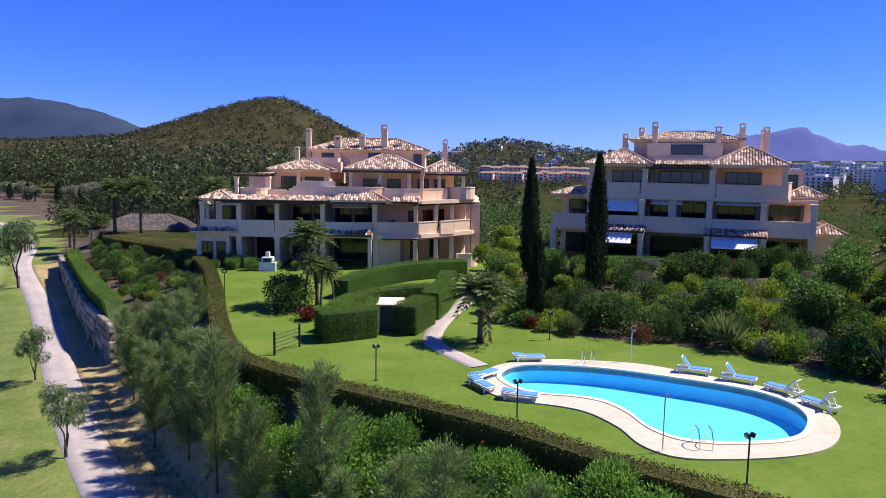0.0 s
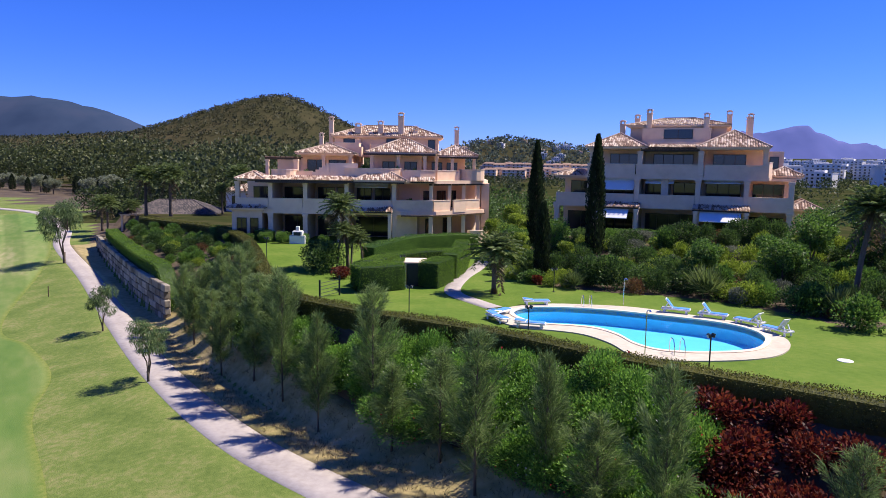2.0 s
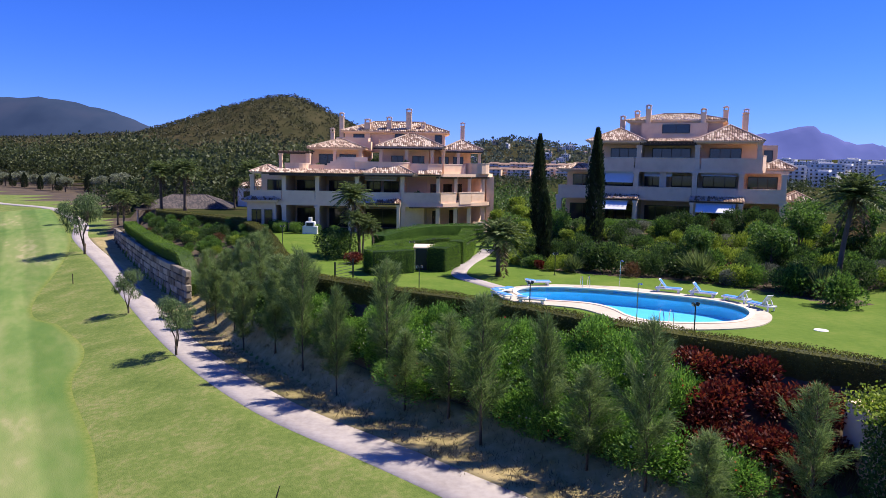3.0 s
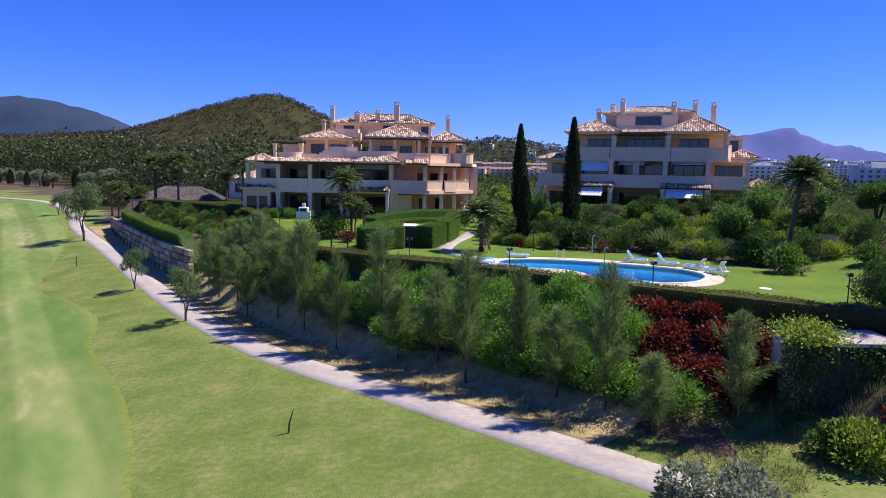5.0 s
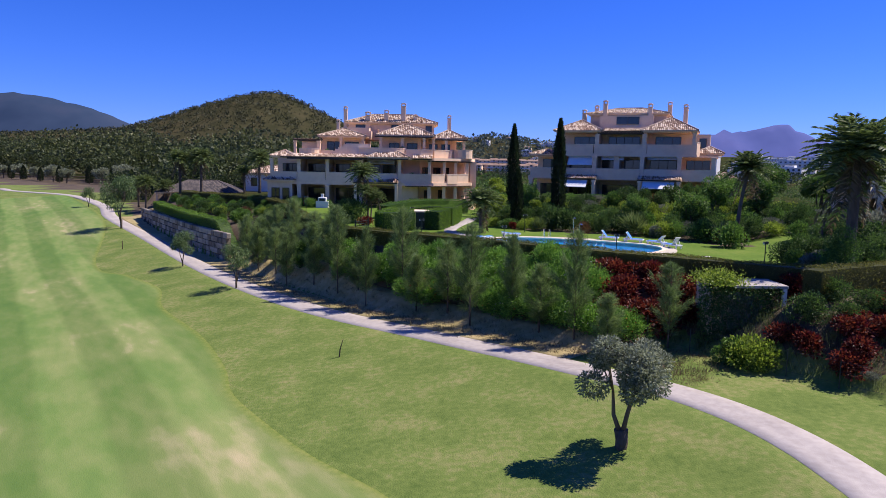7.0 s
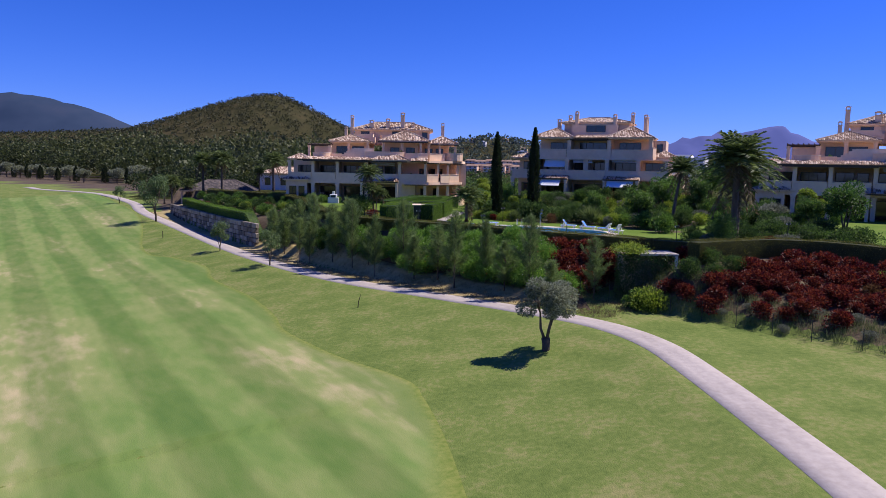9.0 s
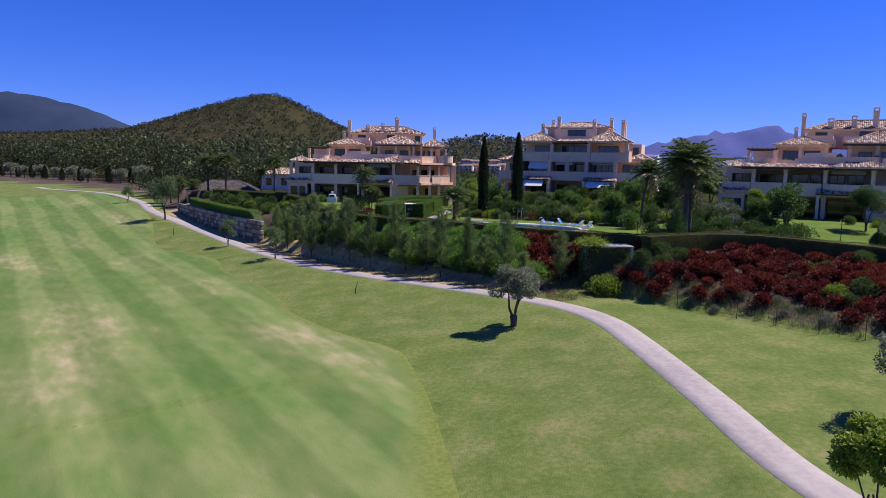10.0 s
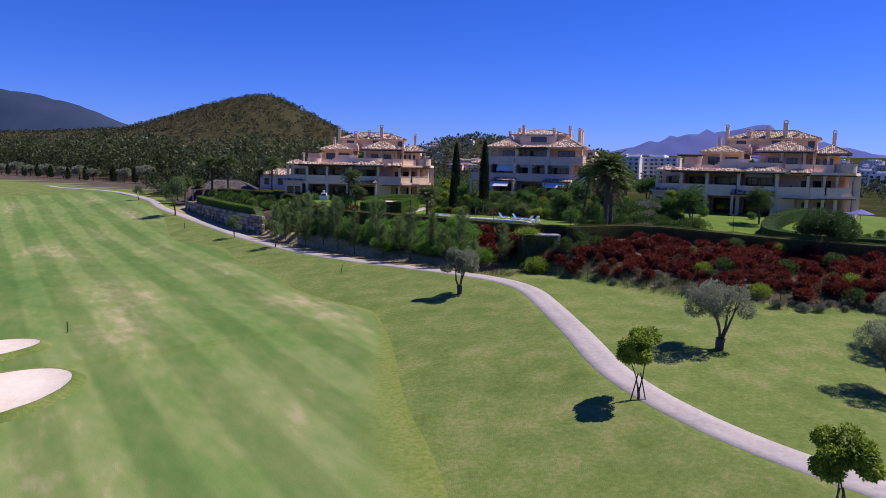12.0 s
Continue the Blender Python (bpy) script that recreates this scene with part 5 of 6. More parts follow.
for gx in np.arange(-15, 18, 1.5):
    for gy in np.arange(13, 50, 1.5):
        x, y = gx + RNG.uniform(-0.5, 0.5), gy + RNG.uniform(-0.5, 0.5)
        X, Y = np.array([x]), np.array([y])
        dp, side, _ = near_line(X, Y, PATH_LINE)
        dh = near_line(X, Y, HEDGE_LINE)[0][0]
        if side[0] <= 0 or inside(X, Y, LAWN_EDGE)[0] or dh < 1.15 or dp[0] < 4.9 or y < 12:
            continue
        if x > 9.0 - 0.12 * (20 - y) and dh < 5.5 and x < 14.5:
            place(red[k % 3], x, y, RNG.uniform(0.8, 1.15))
        elif y > 39.5:
            place((brown + mid_b)[k % 3], x, y, RNG.uniform(0.8, 1.2))
        elif x < 10:
            place(ole[k % 3], x, y, RNG.uniform(0.85, 1.3), sz=RNG.uniform(0.72, 1.08))
        k += 1
for gx in np.arange(-50, -15, 2.1):   # terrace above the wall and the bank beside it
    for gy in np.arange(48, 96, 2.1):
        x, y = gx + RNG.uniform(-0.7, 0.7), gy + RNG.uniform(-0.7, 0.7)
        X, Y = np.array([x]), np.array([y])
        dw, sw, _ = near_line(X, Y, WALL_LINE)
        dp, side, _ = near_line(X, Y, PATH_LINE)
        if inside(X, Y, LAWN_EDGE)[0] or near_line(X, Y, HEDGE_LINE)[0][0] < 1.4 or side[0] < 0 or dp[0] < 6 or (y > 57 and (sw[0] < 0 or dw[0] < 2.2)):
            continue
        place((mid_b + mid_b + brown + dark_b + lime_b)[k % 8 % len(mid_b + mid_b + brown + dark_b + lime_b)], x, y, RNG.uniform(0.6, 1.05))
        k += 1
# the red bank below the eastern hedge
for gx in np.arange(17, 66, 1.5):
    for gy in np.arange(-20, 16, 1.5):
        x, y = gx + RNG.uniform(-0.6, 0.6), gy + RNG.uniform(-0.6, 0.6)
        X, Y = np.array([x]), np.array([y])
        dh = near_line(X, Y, EAST_LINE)[0][0]
        df, sf, _ = near_line(X, Y, FOOT_LINE)
        if inside(X, Y, LAWN_EDGE)[0] or dh < 1.5 or sf[0] < 0 or (x < 19 and y > 10.5):
            continue
        f = df[0] / (df[0] + dh)
        if f > 0.25 or (f > 0.1 and RNG.uniform() < 0.5):
            place(red[k % 3] if RNG.uniform() < 0.9 else (lime_b + brown + dark_b)[k % 4], x, y, RNG.uniform(0.55, 1.0))
        elif RNG.uniform() < 0.2:
            place(grey_b[0], x, y, RNG.uniform(0.4, 0.7))
        k += 1
# shrub bank before the second house
kinds = mid_b + dark_b + lime_b + lime_b + lime_b + grey_b + brown + dark_b
for gx in np.arange(4, 40, 2.3):
    for gy in np.arange(36, 68, 2.3):
        x, y = gx + RNG.uniform(-0.7, 0.7), gy + RNG.uniform(-0.7, 0.7)
        d, side, _ = near_line(np.array([x]), np.array([y]), FRONT)
        w = (x - 27.3) * 0.375 + (y - 72.2) * 0.927
        if side[0] < 0 or w > -6.3 or d[0] < 0.7 or (x > 27 and y < 40):
            continue
        kd = kinds[int(RNG.integers(0, len(kinds)))]
        place(kd, x, y, RNG.uniform(0.8, 1.4) * (0.75 if d[0] < 2 else 1.0), sz=RNG.uniform(0.8, 1.5) * (0.75 if d[0] < 2 else 1.0))
for x, y, kd, f in ((6.6, 51, red[0], 0.55), (7.6, 50.2, lime_b[0], 0.8), (9.4, 49, spiky[0], 0.8), (21.5, 43.5, lime_b[0], 1.25), (18.6, 45.6, spiky[0], 1.3), (25.6, 39.4, spiky[0], 1.1), (26.8, 40.2, lime_b[0], 0.8),
                    (28.2, 40, brown[0], 0.7), (-10.4, 52.4, red[1], 0.75), (-12.5, 55.5, dark_b[0], 1.4), (-13.5, 57, dark_b[1], 1.3), (2.5, 46.3, brown[0], 0.4),
                    (29, 18.4, red[2], 0.85), (15.2, 9.6, lime_b[0], 1.35), (14.6, 10.4, mid_b[0], 1.0), (20.6, 9.6, dark_b[0], 0.7), (22.2, 10.6, dark_b[1], 0.75), (20.8, 11.4, dark_b[0], 0.8), (23.8, 11.0, red[1], 0.9), (24.8, 9.4, red[0], 0.9)):
    place(kd, x, y, f)
# clipped balls and masses in the eastern garden
for x, y, f in ((27.0, 17.6, 0.8), (30.8, 18.6, 0.85), (32.6, 18.4, 0.8), (34.2, 18, 0.8), (-27, 73.6, 1.0), (-24.6, 73.4, 0.9), (-22.6, 73.2, 1.1), (-20.4, 73, 1.2), (-18, 73, 1.0), (-15.8, 73.2, 0.9),
                (46.0, 36.5, 1.3), (51.6, 32.2, 1.0), (54.2, 30.6, 0.95), (17.6, 66.4, 1.1), (21.6, 65.2, 1.3), (25.2, 63.2, 0.9), (31.6, 61.4, 1.1), (34.2, 60.4, 1.3)):
    place(ball[0], x, y, f)
for gx in np.arange(23.5, 39.5, 2.0):
    for gy in np.arange(17.5, 37, 2.0):
        x, y = gx + RNG.uniform(-0.7, 0.7), gy + RNG.uniform(-0.7, 0.7)
        if x - 24 < (y - 40) * -0.0 and y > 36 or (x < 27.5 and y > 23) or (x < 31 and y > 31) or near_line(np.array([x]), np.array([y]), EAST_LINE)[0][0] < 3.2:
            continue
        place((dark_b + mid_b + dark_b + grey_b)[int(RNG.integers(0, 7))], x, y, RNG.uniform(0.75, 1.2))
for gx in np.arange(53, 64, 2.2):   # beds along the third house
    x, y = gx + RNG.uniform(-0.5, 0.5), 34.5 - 0.6 * (gx - 44) + RNG.uniform(-0.4, 0.4)
    place((dark_b + mid_b + lime_b)[int(RNG.integers(0, 5))], x, y, RNG.uniform(0.55, 0.8))
for gx in np.arange(52, 72, 2.4):
    for gy in np.arange(2, 18, 2.4):
        x, y = gx + RNG.uniform(-0.7, 0.7), gy + RNG.uniform(-0.7, 0.7)
        if y > 30 - 0.35 * x and near_line(np.array([x]), np.array([y]), EAST_LINE)[0][0] > 6:
            place((dark_b + mid_b + lime_b)[int(RNG.integers(0, 5))], x, y, RNG.uniform(0.6, 0.95))
column_shrub = protos([bush('clipped_column_shrub', 1.35, 4.0, None, SHRUB_MID, 7000, 22, 0.09, 0.04, 0.2)], 'tall clipped rounded green shrub above the hedge', 'shrub', 'clipped round shrubs')
place(column_shrub[0], 23.6, 15.9, 1.0)
place(grey_b[0], 35.2, 30.5, 2.2)
place(grey_b[0], 33.4, 24.6, 1.7)

oliv = protos([crown_tree("olive_tree", 4.3, 1.75, OLIVE, 13000, 0.13, 0.03, 3, 0.40, 13, 0.10, base=2.7, lobe=(0.24, 0.4)), crown_tree("olive_tree", 5.0, 2.6, OLIVE, 17000, 0.13, 0.03, 4, 0.40, 15, 0.12, base=2.9, lobe=(0.22, 0.36))],
              "old olive tree with silver-grey crown and thick pollarded base", "olive tree", "olive trees on the course")
place(oliv[0], 5.6, 0.8, 1.2, 40)
place(oliv[1], 24.6, -19.8, 1.12, 200)
place(oliv[1], 38.6, -20.0, 1.0, 80)
place(oliv[1], 33.0, -27.5, 1.0, 120)
wil = protos([crown_tree("willow_tree", 4.6, 1.5, WILLOW, 4200, 0.24, 0.02, 3, 0.38, 12, 0.06, 0.6)], "slender young tree with drooping grey-green leaves", "tree", "young trees beside the path")
place(wil[0], -21.4, 38.1, 1.0)
place(wil[0], -31.7, 52.6, 0.95)
place(wil[0], -53.9, 86.8, 2.0)
place(wil[0], -74.6, 118.4, 0.95)
sap = protos([crown_tree("young_tree", 4.0, 1.25, SHRUB_LIME, 6500, 0.15, 0.05, 2, 0.42, 9, 0.045, 0.1)], "young staked tree with light green leaves", "tree", "young staked trees")
for x, y, f in ((15.4, -29.0, 1.25), (20.4, -42.4, 1.2)):
    place(sap[0], x, y, f)
    st = tagged(empty("tree_stake", pose(x, y, ground_z(x, y))), "pair of dark timber stakes tied to a young tree", "stake", "tree stakes")
    for dx in (-0.5, 0.5):
        part("stake", tube(bmesh.new(), [(dx, 0, -0.1), (dx * 0.15, 0.02, 1.75)], 0.04, 6), WOOD, st)
st = tagged(part("course_stake", tube(bmesh.new(), [(0, 0, -0.1), (0.05, 0, 0.5), (0.25, 0.0, 1.2)], [0.05, 0.045, 0.02], 6), WOOD), "leaning dark timber stake in the grass", "stake")
st.matrix_basis = pose(-8.6, 16.0, ground_z(-8.6, 16.0))

cyp = protos([cypress(11.6, 0.75), cypress(6.0, 0.5, 4000)], "tall slim dark cypress tree", "cypress tree", "cypress trees")
place(cyp[0], 8.3, 67.5, 1.0, z=1.2)
place(cyp[0], 13.4, 61.1, 1.06)
place(cyp[1], 7.2, 53.4, 1.15)

palms = protos([fan_palm(6.4, 60, 3.0, 5, 0.26), fan_palm(2.8, 44, 2.1, 2, 0.17), fan_palm(6.9, 48, 2.6, 5, 0.2, 0.9)], "green palm tree with arching fronds", "palm tree", "palm trees")
place(palms[0], 25.4, 18.0, 1.32)
place(palms[0], 26.8, 20.6, 1.12)
place(palms[1], 2.5, 46.4, 1.22)
place(palms[2], 28.2, 41.8, 1.05, 10)
for x, y, f in ((-52.4, 110, 1.05), (-48.4, 110.5, 1.1), (-38.3, 116, 1.1), (-60, 112, 0.85), (-64, 118, 0.8), (-42, 118, 0.7), (-57.5, 116, 0.7)):
    place(palms[0], x, y, f)
for x, y, f in ((-11.4, 56.2, 0.55), (-10.2, 57.0, 0.5), (-9.0, 56.4, 0.45), (-10.6, 57.6, 0.85)):
    place(palms[2], x, y, f)
topiary = protos([crown_tree("round_tree", 5.4, 2.1, SHRUB_DARK, 15000, 0.1, 0.045, 3, 0.42, 26, 0.08, lobe=(0.28, 0.4))], "small round-headed garden tree on a lawn", "tree", "garden trees")
place(topiary[0], 49.6, 25.8, 1.0)
broad = protos([crown_tree("broad_tree", 5.0, 3.4, SHRUB_DARK, 24000, 0.15, 0.065, 5, 0.46, 30, 0.13, lobe=(0.26, 0.38)), crown_tree("garden_tree", 5.2, 1.9, SHRUB_MID, 5000, 0.2, 0.06, 3, 0.3, 14, 0.09)], "broad dark green garden tree", "tree", "garden trees")
place(broad[0], 46.4, 4.0, 1.0)
place(broad[1], 38.4, 22.4, 1.2)
place(broad[1], 36.6, 25.4, 0.8)
place(broad[1], 9.4, 62, 0.95)
place(broad[1], 5.6, 64, 0.85)
yellow = protos([crown_tree("garden_tree", 4.6, 1.7, SHRUB_LIME, 5000, 0.18, 0.06, 3, 0.25, 14, 0.08)], "light yellow-green garden tree beside the house", "tree", "garden trees")
for x, y, f in ((4.4, 71, 0.9), (6.4, 73.5, 1.0), (5.6, 60.5, 0.8), (10.2, 57.5, 0.7), (38.4, 28.4, 1.0), (7.6, 79, 1.1)):
    place(yellow[0], x, y, f)
for x, y, f in ((20, 50, 0.9), (25.5, 47.5, 1.0), (30, 52, 1.15), (34, 50, 1.1), (38, 56, 1.2), (42, 52, 1.1), (41, 62, 1.2), (46, 58, 1.1), (33, 57, 1.0)):
    place(broad[1], x, y, f)

# long grass at the foot of the red bank
npt = 7000
bx, by = RNG.uniform(11, 50, npt), RNG.uniform(-14, 15, npt)
dh = near_line(bx, by, EAST_LINE)[0]
dp, side, _ = near_line(bx, by, PATH_LINE)
df, side_f, _ = near_line(bx, by, FOOT_LINE)
ok = (~inside(bx, by, LAWN_EDGE)) & (side_f > 0) & (df < 3.6) & (RNG.uniform(0, 1, npt) < np.where(bx < 30, 1.0, 0.35))
bx, by = bx[ok], by[ok]
bz = land(bx, by)[0]
m = 14
c = np.repeat(np.stack([bx, by, bz], 1), m, 0) + RNG.normal(size=(len(bx) * m, 3)) * np.array([0.18, 0.18, 0])
tagged(quads_mesh("long_grass", leaf_arrays(c, np.array([0, 0, 1.0]) + unit(len(c)) * 0.45, 0.6, 0.012), REED), "tufts of long pale green grass at the bank's foot", "grass", kind="stuff")

vx = []
vp = spline(PATH_LINE[44:72].tolist(), 6)
for p in range(0, len(vp) - 1):
    q, nl = vp[p], np.array([-(vp[p + 1] - vp[p])[1], (vp[p + 1] - vp[p])[0]])
    nl = nl / np.linalg.norm(nl)
    for _ in range(9):
        vx.append(q[:2] + nl * RNG.uniform(1.5, 6.5) + RNG.normal(size=2) * 0.3)
vx = np.array(vx)
vz = land(vx[:, 0], vx[:, 1])[0]
c = np.repeat(np.stack([vx[:, 0], vx[:, 1], vz], 1), 10, 0) + RNG.normal(size=(len(vx) * 10, 3)) * np.array([0.2, 0.2, 0])
tagged(quads_mesh("dry_grass_tufts", leaf_arrays(c, np.array([0, 0, 0.6]) + unit(len(c)) * 0.6, 0.3, 0.012), PALM_DEAD), "dry yellow grass tufts under the young trees", "grass", kind="stuff")

# wire fence along the bank's foot
fence = tagged(empty("wire_fence"), "dark wire fence with thin metal posts along the bank", "fence")
fl = [(-9.6, 35.4), (-4.2, 29.6), (0.6, 24.8), (4.6, 20.2), (8.6, 15.6), (12.8, 12.4), (16.6, 8.4), (20.0, 4.3), (23.4, 0.4), (27.4, -4.3), (32.3, -7.5), (38, -9.5)]
for a, b in zip(fl[:-1], fl[1:]):
    for f in (0.0, 0.5):
        x, y = a[0] + (b[0] - a[0]) * f, a[1] + (b[1] - a[1]) * f
        z = ground_z(x, y)
        part("fence_post", tube(bmesh.new(), [(x, y, z - 0.1), (x, y, z + 1.5)], 0.03, 6), DARK_METAL, fence)
    za, zb = ground_z(*a), ground_z(*b)
    for h in (0.3, 0.9, 1.45):
        part("wire", tube(bmesh.new(), [(*a, za + h), (*b, zb + h)], 0.008, 4), DARK_METAL, fence)


# ---- small things about the houses ----
def pot_plant():
    ob = empty("potted_plant")
    bm = tube(bmesh.new(), [(0, 0, 0), (0, 0, 0.28), (0, 0, 0.34)], [0.13, 0.2, 0.22], 10)
    part("pot", bm, TERRACOTTA, ob, "terracotta pot")
    fo = bush("foliage", 0.42, 0.8, None, SHRUB_MID, 320, 5, 0.22, 0.05, 0.8, ob)
    fo.matrix_basis = pose(0, 0, 0.22)
    return ob


TERRACOTTA = material("terracotta", [(0.30, 0.13, 0.07), (0.42, 0.20, 0.11)], 6, 0.85)
pots = protos([pot_plant()], "leafy green plant in a terracotta pot", "potted plant", "potted plants on the balconies")
for m in (pose(-8, 78, 0.8), pose(59.5, 41.2, 1.2, 0, 0, -31)):
    for x, y, z, f in ((-13.6, 0.4, 3.6, 1.2), (-9.9, 0.5, 3.6, 1.1), (-7.2, 0.4, 3.6, 1.3), (-16.4, -0.6, 3.6, 1.0), (-1.8, 0.2, 3.6, 1.0), (2.2, 0.4, 3.6, 1.3), (6.4, 2.2, 3.6, 1.1), (0.6, 0.6, 7.36, 1.4), (2.6, 0.4, 7.36, 1.2),
                       (4.6, 1.6, 7.36, 1.0), (7.0, 4.2, 7.36, 1.0), (-10.8, 1.2, 7.36, 1.0), (-3.8, 1.6, 7.36, 1.6), (-6.0, 2.4, 7.36, 1.2)):
        p = m @ Vector((x, y, z))
        place(pots[0], p.x, p.y, f, z=p.z + 0.03)
for x, y, z, f in ((-8.6, 1.2, 6.9, 1.0), (-3.2, 1.4, 6.9, 0.9), (3.0, 1.4, 6.9, 1.0), (-12.6, 0.6, 3.5, 1.0), (-3.6, 0.2, 3.5, 0.9), (6.2, 0.6, 3.5, 1.1), (8.9, 0.4, 3.5, 0.9)):
    p = pose(27.3, 72.2, 2.3, 0, 0, -22) @ Vector((x, y, z))
    place(pots[0], p.x, p.y, f, z=p.z + 0.03)
bbq = tagged(empty("garden_barbecue", pose(-18.6, 72.8, ground_z(-18.6, 72.8))), "white masonry garden barbecue with a short flue", "barbecue")
part("body", boxes((-0.9, 0.9, -0.45, 0.45, -0.05, 0.95), bevel=0.03), WHITE_PAINT, bbq)
part("hood", boxes((-0.6, 0.6, -0.4, 0.4, 0.95, 1.5), bevel=0.08), WHITE_PAINT, bbq)
part("flue", boxes((-0.2, 0.2, -0.2, 0.2, 1.5, 2.0), bevel=0.02), WHITE_PAINT, bbq)
part("fire_opening", boxes((-0.4, 0.4, -0.47, -0.4, 1.0, 1.35)), DARK_METAL, bbq)
para = tagged(empty("garden_parasol", pose(61.5, 21.5, 0.9)), "open blue-violet garden parasol on the terrace", "parasol")
VIOLET = material("violet_canvas", [(0.10, 0.10, 0.30), (0.15, 0.14, 0.38)], 4, 0.8)
bm = bmesh.new()
bmesh.ops.create_cone(bm, cap_ends=False, segments=8, radius1=1.7, radius2=0.05, depth=0.6, matrix=Matrix.Translation((0, 0, 2.5)))
part("canopy", bm, VIOLET, para)
part("pole", tube(bmesh.new(), [(0, 0, -0.6), (0, 0, 2.8)], 0.03, 8), WOOD, para)


# ---- golf course ----
EDGE = spline([(-95, 150), (-62, 98), (-45.3, 60), (-37, 50.5), (-30.3, 42), (-26.7, 33.6), (-20, 23.5), (-16, 16), (-14.2, 11.5), (-10.7, 6.2), (-8, 2.6), (-4.4, -1.4), (-2.8, -4.1), (-1.4, -10.5), (-0.5, -17),
               (0.6, -26), (3.0, -38), (5, -60)], 14)
FAIRWAY = material("fairway_grass", [(0.086, 0.163, 0.037), (0.127, 0.198, 0.049), (0.195, 0.235, 0.078), (0.39, 0.33, 0.185)], 0.9, 0.9, bump=0.3, bump_scale=22, fine=0.35, spec=0.1)
fn = FAIRWAY.node_tree
ramp = next(nd for nd in fn.nodes if nd.type == "VALTORGB")
ft = fn.nodes.new("ShaderNodeTexWave")   # mowing bands along the hole
ft.inputs["Scale"].default_value, ft.inputs["Distortion"].default_value, ft.inputs["Detail"].default_value, ft.inputs["Detail Scale"].default_value = 0.055, 1.3, 2, 0.4
fm = fn.nodes.new("ShaderNodeMapping")
fm.inputs["Rotation"].default_value = (0, 0, radians(-32))
fn.links.new(fn.nodes["Geometry"].outputs["Position"], fm.inputs["Vector"])
fn.links.new(fm.outputs[0], ft.inputs["Vector"])
fx = fn.nodes.new("ShaderNodeMix")
fx.data_type, fx.blend_type = "RGBA", "MULTIPLY"
fx.inputs[0].default_value = 1.0
fr = fn.nodes.new("ShaderNodeValToRGB")
fr.color_ramp.elements[0].position, fr.color_ramp.elements[1].position = 0.35, 0.65
fr.color_ramp.elements[0].color, fr.color_ramp.elements[1].color = (0.85, 0.89, 0.85, 1), (1.14, 1.10, 1.15, 1)
fn.links.new(ft.outputs["Fac"], fr.inputs[0])
fn.links.new(ramp.outputs[0], fx.inputs[6])
fn.links.new(fr.outputs[0], fx.inputs[7])
fs = fn.nodes.new("ShaderNodeMapping")   # wear drawn out along the mowing direction
fs.vector_type = "TEXTURE"
fs.inputs["Rotation"].default_value, fs.inputs["Scale"].default_value = (0, 0, radians(32)), (1, 3.2, 1)
fn.links.new(fn.nodes["Geometry"].outputs["Position"], fs.inputs["Vector"])
for nd in fn.nodes:
    if nd.type == "TEX_NOISE":
        fn.links.new(fs.outputs[0], nd.inputs["Vector"])
fa = fn.nodes.new("ShaderNodeAttribute")   # the cut grows out into the rough along the edge
fa.attribute_name = "mown"
fe = fn.nodes.new("ShaderNodeMix")
fe.data_type = "RGBA"
fg = fn.nodes.new("ShaderNodeTexNoise")
fg.inputs["Scale"].default_value, fg.inputs["Detail"].default_value = 3.2, 10
fn.links.new(fn.nodes["Geometry"].outputs["Position"], fg.inputs["Vector"])
fh = fn.nodes.new("ShaderNodeValToRGB")
fh.color_ramp.elements[0].position, fh.color_ramp.elements[1].position = 0.3, 0.7
fh.color_ramp.elements[0].color, fh.color_ramp.elements[1].color = (0.115, 0.165, 0.028, 1), (0.215, 0.232, 0.06, 1)
fn.links.new(fg.outputs["Fac"], fh.inputs[0])
fn.links.new(fh.outputs[0], fe.inputs[6])
fn.links.new(fa.outputs["Fac"], fe.inputs[0])
fn.links.new(fx.outputs[2], fe.inputs[7])
fn.links.new(fe.outputs[2], fn.nodes["Principled BSDF"].inputs["Base Color"])
g = np.array([[p + np.array([-0.85, -0.53]) * q for q in np.linspace(0, 75, 125)] for p in EDGE])
fairway = sheet("fairway", g[..., 0], g[..., 1], land(g[..., 0], g[..., 1])[0] + np.minimum(0.24, 0.02 + 0.05 * np.arange(125))[None, :], [FAIRWAY])
blend = smooth(0, 1, np.clip(np.linspace(0, 75, 125)[None, :] / np.interp(EDGE[:, 1], (-35, -18, -9, 30), (6.0, 3.5, 0.9, 0.7))[:, None], 0, 1))
fairway.data.attributes.new("mown", "FLOAT", "POINT").data.foreach_set("value", blend.astype(np.float32).ravel())
tagged(fairway, "pale striped mown fairway with dry patches", "fairway", kind="structure")


